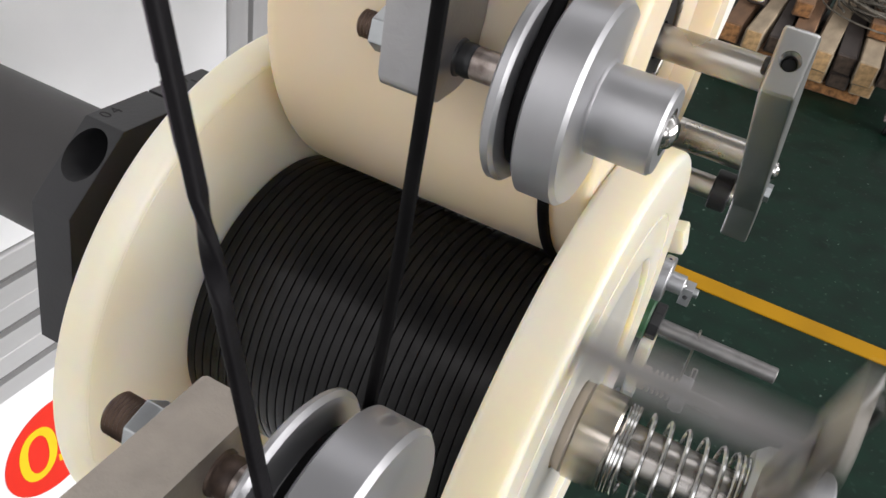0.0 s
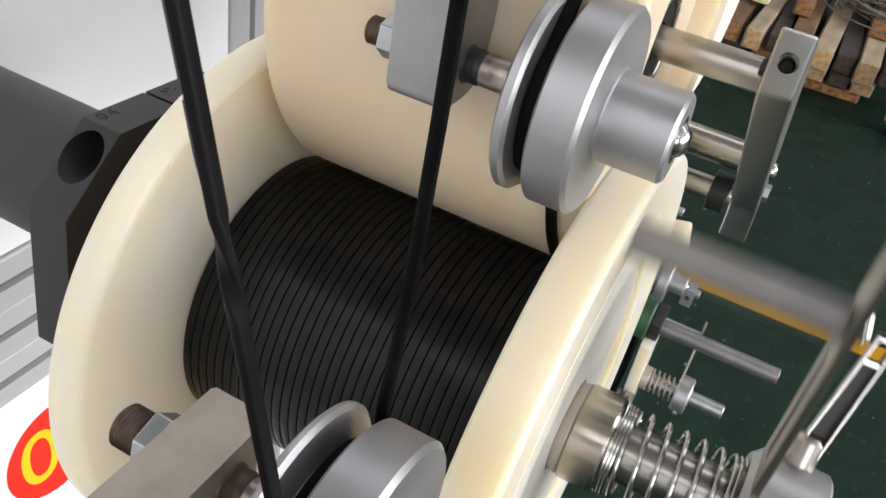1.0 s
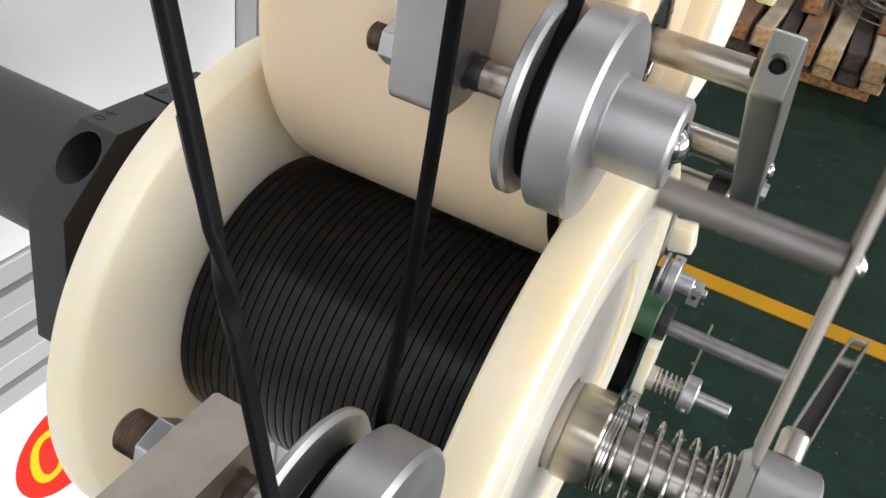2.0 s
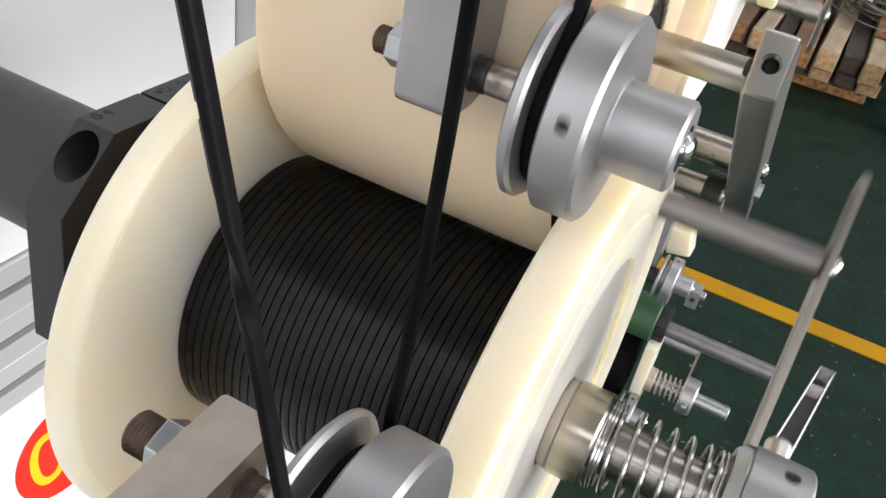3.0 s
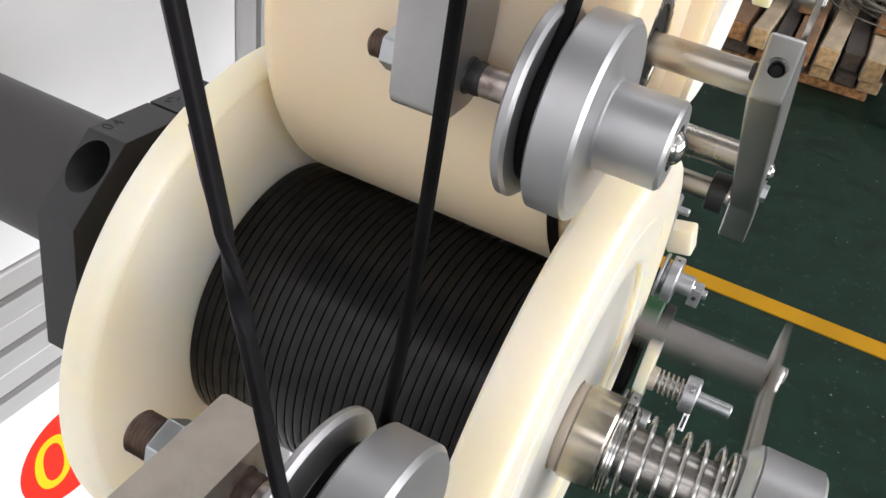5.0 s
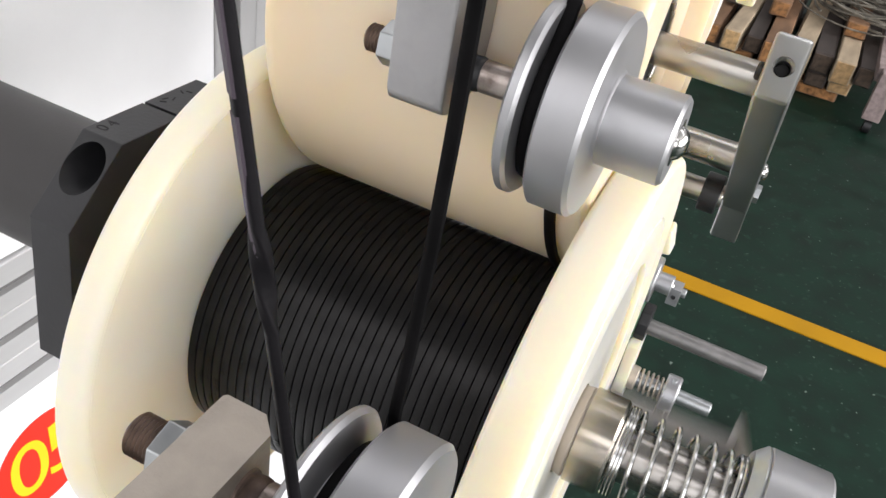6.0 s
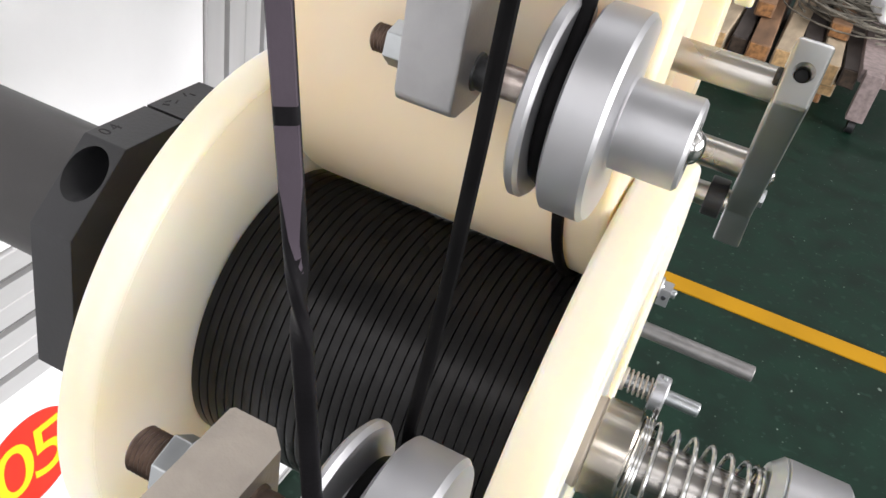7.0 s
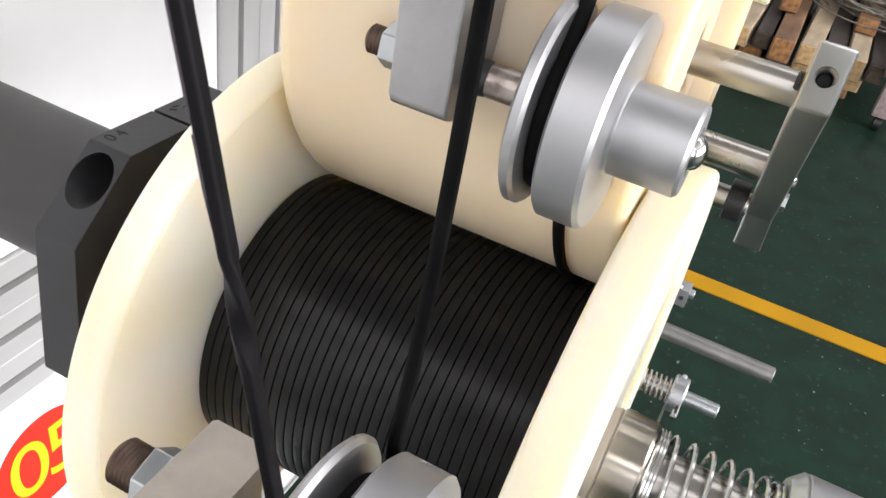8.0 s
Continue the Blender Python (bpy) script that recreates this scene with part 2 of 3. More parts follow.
# ---- setting ----
def wall_with_openings(name, axis, at_, a0, a1, openings):
    """A wall with openings (u0, u1, z0, z1) side by side; axis is the direction of its normal."""
    bm = bmesh.new()
    slabs, u = [], a0
    for u0, u1, z0, z1 in openings:
        slabs += [(u, u0, 0, HALL_Z), (u0, u1, 0, z0), (u0, u1, z1, HALL_Z)]
        u = u1
    slabs.append((u, a1, 0, HALL_Z))
    for p0, p1, q0, q1 in slabs:
        v = bmesh.ops.create_cube(bm, size=1.0)["verts"]
        c = ((p0 + p1) / 2, (q0 + q1) / 2)
        d = (p1 - p0, q1 - q0)
        if axis == "x":
            m = Matrix.LocRotScale((at_, c[0], c[1]), None, (0.2, d[0], d[1]))
        else:
            m = Matrix.LocRotScale((c[0], at_, c[1]), None, (d[0], 0.2, d[1]))
        bmesh.ops.transform(bm, matrix=m, verts=v)
    tagged(finish(name, bm, WALL_PAINT), "unseen pale hall wall with openings for the added lamps", "wall", kind="structure")


def setting():
    bm = box(-8, EAST_X, SOUTH_Y, 12, -0.2, 0.0)
    tagged(finish("floor", bm, FLOOR_GREEN), "dark green painted concrete floor, lightly speckled", "floor", kind="structure")
    bm = box(-7.8, EAST_X - 0.2, 1.812, 1.879, 0.0, 0.004)
    tagged(finish("floor_line", bm, LINE_YELLOW), "yellow painted marking line on the green floor", "floor line", kind="structure")
    for n, b in (("wall_north", (-8.2, EAST_X + 0.2, 12, 12.2, 0, HALL_Z)), ("wall_west", (-8.2, -8, SOUTH_Y, 12, 0, HALL_Z))):
        tagged(finish(n, box(*b), WALL_PAINT), "unseen pale hall wall added to close the scene", "wall", kind="structure")
    wall_with_openings("wall_east", "x", EAST_X + 0.1, SOUTH_Y, 12, [w[1:5] for w in SIDE_LAMPS if w[0] == "east"])
    wall_with_openings("wall_south", "y", SOUTH_Y - 0.1, -8.2, EAST_X + 0.2, [w[1:5] for w in SIDE_LAMPS if w[0] == "south"])
    edges = [SOUTH_Y - 0.2]
    for sy, sl, sw, sp in ROOF_LAMPS:
        edges += [sy - sw / 2, sy + sw / 2]
    edges.append(12.2)
    bm = bmesh.new()
    slabs = [(-8.2, EAST_X + 0.2, edges[k], edges[k + 1]) for k in range(0, len(edges), 2)]
    for sy, sl, sw, sp in ROOF_LAMPS:
        slabs += [(-8.2, 0.5 - sl / 2, sy - sw / 2, sy + sw / 2), (0.5 + sl / 2, EAST_X + 0.2, sy - sw / 2, sy + sw / 2)]
    for x0, x1, y0, y1 in slabs:
        tmp = bmesh.ops.create_cube(bm, size=1.0)["verts"]
        bmesh.ops.transform(bm, verts=tmp, matrix=Matrix.LocRotScale(((x0 + x1) / 2, (y0 + y1) / 2, HALL_Z + 0.1), None, (x1 - x0, y1 - y0, 0.2)))
    tagged(finish("ceiling", bm, WALL_PAINT), "unseen pale hall ceiling with openings for the added lamps", "ceiling", kind="structure")


setting()


# ---- machine frame behind the spool ----
PX = -0.42


def slotted_bar(name, length, size, m, parent, slots=2):
    """An extruded profile along z with slots in its faces."""
    h, g, d = size / 2, 0.0046, 0.0125
    pts = []
    pitch = size / slots
    for side in range(4):
        row = []
        for k in range(slots):
            c = -h + pitch * (k + 0.5)
            row += [(c - g, h), (c - g, h - d), (c + g, h - d), (c + g, h)]
        row = [(-h + 0.001, h)] + row + [(h - 0.001, h)]
        a = -side * math.pi / 2
        pts += [(x * math.cos(a) - y * math.sin(a), x * math.sin(a) + y * math.cos(a)) for x, y in row]
    bm = prism(pts, 0, length)
    at(bm, Matrix.Rotation(radians(-90), 4, "Y"))
    ob = part(name, bm, PROFILE, parent)
    ob.matrix_basis = m
    return ob


def machine_frame():
    f = thing("machine_frame", pose(PX, 0, 0), "white sheet-metal machine housing framed by silver slotted aluminium profiles", "machine housing")
    part("panel", box(-0.02, 0.0, -1.5, 0.433, 0.03, H - 0.5505, 0.001), WHITE_SHEET, f, "white powder-coated lower panel")
    part("panel", box(-0.02, 0.0, -1.5, 0.433, H - 0.385, 1.62, 0.001), WHITE_SHEET, f, "white powder-coated upper panel")
    part("panel", box(-0.02, 0.0, 0.567, 1.9, 0.03, 1.62, 0.001), WHITE_SHEET, f, "white powder-coated side panel")
    # three horizontal profiles, one on the other
    for z in (-0.4135, -0.468, -0.5225):
        slotted_bar("profile_bar", 1.934, 0.0542, pose(-0.022, -1.5, H + z, -90, 0, 0), f, 1)
        part("slot_insert", box(-0.003, -0.0015, -1.49, 0.43, H + z - 0.0045, H + z + 0.0045), SLOT_GREY, f, "grey slot cover strip")
    for y in (0.467, 0.5335):
        slotted_bar("profile_post", 1.62, 0.066, pose(-0.028, y, 0.0), f, 1)
    slotted_bar("foot_bar", 3.0, 0.03, pose(-0.016, -1.4, 0.015, -90, 0, 0), f, 1)


machine_frame()


def text_mesh(body, size, depth):
    cu = bpy.data.curves.new("lettering", "FONT")
    cu.body, cu.size, cu.extrude, cu.align_x, cu.align_y = body, size, depth, "CENTER", "CENTER"
    tmp = new("lettering", cu)
    dg = bpy.context.evaluated_depsgraph_get()
    me = bpy.data.meshes.new_from_object(tmp.evaluated_get(dg))
    bpy.data.objects.remove(tmp)
    bm = bmesh.new()
    bm.from_mesh(me)
    return bm


def number_sticker():
    s = thing("number_sticker", pose(PX + 0.0005, 0.146, H - 0.661), "round red station sticker with yellow digits on the white panel", "sticker")
    bm = lathe([(0, 0), (0, 0.064), (0.0008, 0.064), (0.0008, 0)], 72)
    part("disc", bm, RED, s)
    for ch, dy in (("0", -0.0225), ("5", 0.0225)):
        bm = text_mesh(ch, 0.108, 0.0003)
        at(bm, Matrix(((0, 0, 1, 0.0014), (1, 0, 0, dy), (0, 1, 0, 0), (0, 0, 0, 1))))
        part("digit", bm, YELLOW, s, "yellow digit " + ch)


number_sticker()


# ---- spindle housing: tube and black clamp collar, sliding with the spool ----
def spindle_housing():
    h = thing("spindle_housing", pose(0, 0, 0), "dark grey spindle tube with a black chamfered clamp collar", "spindle housing")
    ty, tz = 0.0484, H - 0.1803
    part("tube", at(rod(PX - 0.05, -0.11, 0.0427, 0.001, 72), pose(0, ty, tz)), GREY_PAINT, h, "matt dark grey round tube")
    pts = [(-0.0281, -0.0711), (0.045, -0.0735), (0.09, -0.105), (0.09, -0.26), (0.02, -0.26), (-0.01, -0.185), (-0.056, -0.1785), (-0.0668, -0.1712), (-0.0609, -0.0991)]
    ob = part("clamp_collar", prism([(y, z + H) for y, z in pts], -0.115, -0.093, 0.0007), BLACK_OXIDE, h, "black oxidised steel clamp collar")
    hole = lathe([(-0.06, 0), (-0.06, 0.0098), (0.04, 0.0098), (0.04, 0)], 48)
    at(hole, Matrix.Translation((-0.1042, -0.0401, H - 0.0814)) @ Vector((0, -0.985, 0.17)).to_track_quat("X", "Z").to_matrix().to_4x4())
    slot = box(-0.12, -0.08, 0.0074, 0.0094, H - 0.10, H - 0.06)
    cut(ob, hole, slot)
    for ch, dy, tilt in (("0", 0.0, 0), ("4", 0.0058, 8)):
        bm = text_mesh(ch, 0.0084, 0.0001)
        at(bm, pose(-0.1092, -0.0222 + dy, H - 0.0711 - 0.0328 * (0.0059 + dy), 0, 0, 90 + tilt))
        part("stamped_digit", bm, MARK_PLUG_BLACK, h, "stamped digit " + ch)
    # small black bars drawn for the faint scratches beside the slot
    for k, (dx, dy, w) in enumerate(((0.006, 0.0, 0.0012), (0.0045, 0.003, 0.0008), (0.0075, 0.0055, 0.0007), (0.005, 0.014, 0.0008), (0.0075, 0.0165, 0.001))):
        part("stamped_mark", at(box(-w / 2, w / 2, -0.0016, 0.0016, 0, 0.0001), pose(-0.115 + dx, 0.0150 + dy, H - 0.0725 - 0.0328 * dy, 0, 0, 40 * k - 60)), MARK_PLUG_BLACK, h)
    return h


HOUSING = spindle_housing()


# ---- spool ----
def spool():
    s = thing("spool", pose(0, SPY, SPZ), "cream nylon cable spool with two thick round flanges", "spool")
    e = 0.0032
    R = SPR

    def rim(x0, x1, r):
        out = []
        for k in range(7):
            a = math.pi / 2 * k / 6
            out.append((x0 + e - e * math.cos(a), r - e + e * math.sin(a)))
        for k in range(7):
            a = math.pi / 2 * k / 6
            out.append((x1 - e + e * math.sin(a), r - e + e * math.cos(a)))
        return out
    left = [(XL0, 0.05)] + rim(XL0, XL1, R)[:7]
    left += [(XL1 - 0.0095 + 0.0095 * math.sin(math.pi / 2 * k / 10), R - 0.0058 + 0.0058 * math.cos(math.pi / 2 * k / 10)) for k in range(11)]
    left += [(XL1, R - 0.0062), (XL1 - 0.0003, R - 0.0065), (XL1, R - 0.0068), (XL1, 0.09), (XL1, 0.05)]
    part("flange", lathe(left, 144), NYLON, s, "cream nylon inner flange")
    right = [(XR0, 0.05), (XR0, 0.09), (XR0 - 0.001, R * 0.86)] + rim(XR0 - 0.002, XR1, R)
    right += [(XR1, 0.1133), (XR1 - 0.0007, 0.1127), (XR1 - 0.0007, 0.1119), (XR1, 0.1113), (XR1, 0.0902), (XR1 - 0.0004, 0.0894), (XR1 - 0.0048, 0.0890), (XR1 - 0.0048, 0.02), (XR0, 0.02)]
    part("flange", lathe(right, 144), NYLON, s, "cream nylon outer flange with a recessed face")
    part("hub_plate", lathe([(XR1 - 0.0052, 0.024), (XR1 - 0.0036, 0.024), (XR1 - 0.0036, 0.0882), (XR1 - 0.0040, 0.0886), (XR1 - 0.0052, 0.0886)], 96), NYLON_GREY, s, "greyish white hub plate in the recess")
    part("core", lathe([(XL1 - 0.01, 0.03), (XL1 - 0.01, 0.06), (XR0 + 0.002, 0.06), (XR0 + 0.002, 0.03)], 64), NYLON, s)
    return s


def winding():
    w = thing("cable_winding", pose(0, SPY, SPZ), "tight side-by-side turns of black cable wound on the spool", "cable winding")
    p = PITCH
    g = 0.0002
    prof = [(g, 0.06), (g, WR - 0.0007), (g + 0.00018, WR - 0.00006), (g + 0.0012, WR - 0.00001), (p / 2, WR), (p - g - 0.0012, WR - 0.00001), (p - g - 0.00018, WR - 0.00006), (p - g, WR - 0.0007), (p - g, 0.06)]
    first = part("cable_turn", lathe(prof, 120), WOUND, w, sharp=20, weighted=False)
    part("inner_layer", lathe([(XL1 - 0.0005, 0.061), (XL1 - 0.0005, WR - 0.0018), (XR0 + 0.0005, WR - 0.0018), (XR0 + 0.0005, 0.061)], 120), WOUND, w, "black cable layer below", weighted=False)
    n = int((XR0 - XL1) / p)
    first.matrix_basis = pose(XL1 + 0.0001, 0, 0)
    for k in range(1, n):
        o = first.copy()
        scene.collection.objects.link(o)
        lift = 1 + 0.0002 * math.sin(k * 2.4) * (k % 3)
        o.matrix_basis = pose(XL1 + 0.0001 + k * (XR0 - XL1) / n, 0, 0, k * 11.0) @ Matrix.Diagonal((1, lift, lift, 1))
    return w


SPOOL, WINDING = spool(), winding()


def spindle():
    s = thing("winding_spindle", pose(0, SPY, SPZ), "steel spindle with clamp nut, coil spring, cap and drive crank", "spindle")
    part("shaft", rod(0.09, 0.228, 0.0145), DARK_STEEL, s, "bright steel shaft")
    ob = part("clamp_nut", lathe([(0.1188, 0.015), (0.1188, 0.0240), (0.1194, 0.0246), (0.1352, 0.0246), (0.1365, 0.0233), (0.1365, 0.015)], 64), NICKEL, s, "turned nickel-plated nut with a set screw")
    part("rear_collar", lathe([(0.1040, 0.015), (0.1040, 0.0205), (0.1176, 0.0236), (0.1188, 0.0230), (0.1188, 0.015)], 64), NICKEL_DULL, s, "dull conical collar")
    part("set_screw", at(lathe([(0, 0), (0, 0.0024), (0.003, 0.0024), (0.003, 0.0012), (0.001, 0.0012), (0.001, 0)], 18), pose(0.1285, 0, 0, NUT_A) @ pose(0, 0, 0.0195) @ Matrix.Rotation(radians(-90), 4, "Y")), RUSTY, ob)
    c = lathe([(0, 0), (0, 0.0028), (0.02, 0.0028), (0.02, 0)], 24)
    at(c, pose(0.1285, 0, 0, NUT_A) @ pose(0, 0, 0.019) @ Matrix.Rotation(radians(-90), 4, "Y"))
    cut(ob, c)
    # coil spring
    pts = []
    turns = [0.0016] * 3 + [0.0086] * 5 + [0.0062] + [0.0022] * 2
    x, per = 0.1376, 26
    for tpitch in turns:
        for k in range(per):
            a = 2 * math.pi * k / per
            pts.append((x + tpitch * k / per, 0.0219 * math.cos(a), 0.0219 * math.sin(a)))
        x += tpitch
    part("coil_spring", tube_along(pts, 0.0012, 7), SPRING, s, "bright coil spring")
    part("arm_hub", lathe([(0.1960, 0.0145), (0.1960, 0.0265), (0.2012, 0.0314), (0.2020, 0.0314), (0.2020, 0.0145)], 64), ZINC, s, "grey conical hub")
    cap = part("end_cap", lathe([(0.2022, 0), (0.2022, 0.0306), (0.2032, 0.0316), (0.2295, 0.0316), (0.2310, 0.030), (0.2310, 0)], 64), ALU, s, "grey aluminium end cap")
    c = lathe([(0, 0), (0, 0.0038), (0.03, 0.0038), (0.03, 0)], 24)
    at(c, pose(0.2200, 0, 0, CAP_A) @ pose(0, 0, 0.02) @ Matrix.Rotation(radians(-90), 4, "Y"))
    cut(cap, c)
    # drive crank: flat bar outwards along +y, with a pin back to the flange
    L, w = 0.164, 0.0140
    pts = [(0.029, -w)] + [(L + 0.0115 * math.cos(a), w * math.sin(a)) for a in [radians(v) for v in range(-90, 91, 15)]] + [(0.029, w)]
    arm = part("crank_arm", prism(pts, 0.1988, 0.2026, 0.0006), CRANK, s, "flat polished steel drive arm with a long slot")
    cut(arm, box(0.19, 0.22, 0.043, 0.108, -0.0028, 0.0028))
    part("drive_pin", at(rod(0.1122, 0.1988, 0.0077), pose(0, 0.1254, 0)), SHAFT_GREY, s, "round steel drive pin")
    part("pin_screw", at(lathe([(0.2026, 0), (0.2026, 0.0062), (0.2050, 0.0058), (0.2068, 0.004), (0.2074, 0)], 24), pose(0, 0.1254, 0)), STEEL_SHINY, arm)
    # clamp lever on the cap: a folded channel, leaning outwards, with a window at its tip and a barrel at its root
    turn = pose(0, 0, 0, -31.5)

    def leaning(bm):
        for v in bm.verts:
            along = min(1.0, max(0.0, (v.co.y - 0.034) / 0.066))
            v.co.x = 0.2255 + (v.co.x - 0.2255) * (1.0 - 0.25 * along) - 0.0105 * (1.0 - along)
        return at(bm, turn)
    # shaded inside coloured dark, lit back given by a bright added plate
    lv = part("clamp_lever", leaning(box(0.2200, 0.2310, 0.036, 0.1005, -0.0034, -0.0020, 0.0004)), GREY_PAINT, s, "clamp lever channel, its inside shade put into a dark colour")
    part("lever_back", leaning(box(0.2202, 0.2308, 0.036, 0.0872, -0.0042, -0.0034, 0.0003)), STEEL_SHINY, lv, "added bright plate for the lit back of the lever")
    cut(lv, leaning(box(0.2222, 0.2288, 0.088, 0.0965, -0.01, 0.01)))
    for x in (0.2200, 0.2296):
        part("lever_flange", leaning(box(x, x + 0.0014, 0.034, 0.0992, -0.0020, 0.0034, 0.0004)), STEEL_SHINY, lv, "bright folded edge")
    part("lever_tip", leaning(box(0.2214, 0.2296, 0.0970, 0.0992, -0.0020, 0.0030, 0.0004)), STEEL_SHINY, lv, "bright folded edge")
    part("lever_rib", leaning(box(0.2214, 0.2296, 0.0850, 0.0876, -0.0020, 0.0012, 0.0003)), STEEL_SHINY, lv)
    root = turn @ pose(0.2150, 0, 0.0, 0, 0, 90)
    part("lever_root", at(lathe([(0.0310, 0), (0.0310, 0.0058), (0.0320, 0.0066), (0.0440, 0.0066), (0.0462, 0.0050), (0.0462, 0)], 32), root), STEEL, lv, "bright lever barrel")
    part("lever_neck", at(rod(0.0285, 0.0312, 0.0048), root), DARK, lv, "dark neck")
    return s


SPINDLE = spindle()


# ---- pressure roller above the spool ----
def pressure_roller():
    r = thing("pressure_roller", pose(0, ROY, ROZ), "large smooth tan-cream nylon roller resting against the winding", "roller")
    e = 0.009
    x0, x1, xb = -0.0567, 0.0966, 0.0858
    prof = [(x0, 0.02)]
    prof += [(x0 + e - e * math.cos(math.pi / 2 * k / 8), ROR - e + e * math.sin(math.pi / 2 * k / 8)) for k in range(9)]
    prof += [(x1 - 0.004 + 0.004 * math.sin(math.pi / 2 * k / 5), ROR - 0.004 + 0.004 * math.cos(math.pi / 2 * k / 5)) for k in range(6)]
    prof += [(x1, 0.075), (xb, 0.068), (xb, 0.026), (xb - 0.003, 0.026), (xb - 0.003, 0.02)]
    part("body", lathe(prof, 144), NYLON_ROLLER, r)
    ring = part("bearing_ring", lathe([(xb - 0.006, 0.0205), (xb - 0.006, 0.0255), (xb + 0.0004, 0.0255), (xb + 0.0010, 0.0248), (xb + 0.0010, 0.0212), (xb + 0.0004, 0.0205)], 48), DARK_STEEL, r, "steel outer bearing ring")
    part("bearing_seal", lathe([(xb - 0.006, 0.009), (xb - 0.006, 0.0203), (xb - 0.0006, 0.0203), (xb - 0.0006, 0.009)], 48), DARK, ring, "dark bearing seal")
    return r


def roller_arm():
    a = thing("roller_arm", pose(0, 0, H), "milled aluminium swing arm carrying the roller on bright steel shafts", "swing arm")
    part("roller_shaft", at(rod(0.05, 0.136, 0.0078), pose(0, ROY, ROZ - H)), STEEL, a, "bright steel roller shaft")
    bm = prism([(0.1026, 0.0138), (0.1330, 0.0010), (0.3223, -0.1441), (0.3400, -0.2020), (0.3080, -0.2038), (0.3004, -0.1726), (0.1085, -0.0210), (0.1010, -0.0150)], 0.1345, 0.1496, 0.0017)
    for v in bm.verts:
        down = max(0.0, -v.co.z - 0.02) / 0.19
        v.co.x += down * (0.0024 if v.co.x < 0.142 else 0.0066)
    bar = part("bar", bm, MILLED, a, "milled bent flat bar with a threaded hole")
    c = lathe([(-0.03, 0), (-0.03, 0.0034), (-0.0006, 0.0034), (0.0012, 0.0047), (0.01, 0.0047), (0.01, 0)], 32)
    way = Vector((0, -0.885, 0.466)).to_track_quat("X", "Z").to_matrix().to_4x4()
    at(c, Matrix.Translation((0.1420, 0.1026, -0.0010)) @ way)
    cut(bar, c)
    # black plug paints the shade deep in the threaded hole
    part("thread_core", at(rod(-0.028, -0.005, 0.0033), Matrix.Translation((0.1420, 0.1026, -0.0010)) @ way), MARK_PLUG_BLACK, bar, "black plug painting the shade in the threaded hole")
    part("pin", at(rod(0.132, 0.1365, 0.0040), pose(0, 0.1098, -0.0071)), DARK, a)
    part("cross_shaft", at(rod(0.03, 0.1365, 0.0103), pose(0, 0.2832, -0.1280)), STEEL, a, "bright steel cross shaft")
    part("cross_shaft", at(rod(0.03, 0.1365, 0.0083), pose(0, 0.2837, -0.1585)), STEEL, a, "bright steel cross shaft")
    part("stop_collar", at(rod(0.1216, 0.1343, 0.0141), pose(0, 0.2883, -0.1605)), DARK, a, "black stop collar")
    dome = [(0, 0), (0, 0.0061), (0.002, 0.0056), (0.0038, 0.0034), (0.0044, 0)]
    part("dome_screw", at(lathe(dome, 24), pose(0.1530, 0.2668, -0.1234)), STEEL_SHINY, a)
    part("hex_screw", at(prism(hexagon(0.0066), 0, 0.0044, 0.0004), pose(0.1535, 0.2955, -0.1534)), ZINC, a)
    return a


ROLLER, ARM = pressure_roller(), roller_arm()


# ---- guide pulleys ----
def guide_pulley(x, y, z, label, lip=0.0):
    p = thing("guide_pulley", pose(x, y, z), label, "pulley", "guide pulleys")
    prof = [(-0.0015, 0.006), (-0.0015, 0.0335), (-0.0004, 0.0351), (0.0022 - lip, 0.0351), (0.0035 - lip, 0.0338), (0.0047 - lip, 0.0225), (0.0093, 0.0225), (0.0103, 0.0345), (0.0113, 0.0358), (0.0243, 0.0358), (0.0258, 0.0343), (0.0258, 0.0172), (0.0268, 0.0156), (0.0485, 0.0156), (0.0497, 0.0144), (0.0497, 0.006)]
    w = part("wheel", lathe(prof, 112), ALU, p, "bead-blasted grey aluminium grooved wheel")
    c = lathe([(0, 0), (0, 0.0024), (0.02, 0.0024), (0.02, 0)], 20)
    at(c, pose(0.0178, 0, 0.026) @ Matrix.Rotation(radians(-90), 4, "Y"))
    cut(w, c)
    part("dome_screw", lathe([(0.0485, 0), (0.0485, 0.0082), (0.0499, 0.0082), (0.0499, 0.0060), (0.0506, 0.0058), (0.0520, 0.0049), (0.0530, 0.0034), (0.0535, 0.0016), (0.0536, 0)], 32), STEEL_SHINY, p, "domed bright steel screw head")
    # black plug fills the lower part of the drilled hole
    part("hole_core", at(rod(0.0, 0.0075, 0.00235, 0.0002, 20), pose(0.0178, 0, 0.026) @ Matrix.Rotation(radians(-90), 4, "Y")), MARK_PLUG_BLACK, w, "black plug in the drilled hole")
    return p


PULLEY_UP = guide_pulley(0.0684, 0.0, H, "grey aluminium guide pulley on a dirty steel bolt")
PULLEY_LOW = guide_pulley(0.0757, -0.143, H - 0.0707, "grey aluminium guide pulley on a rusty steel bolt", 0.0014)


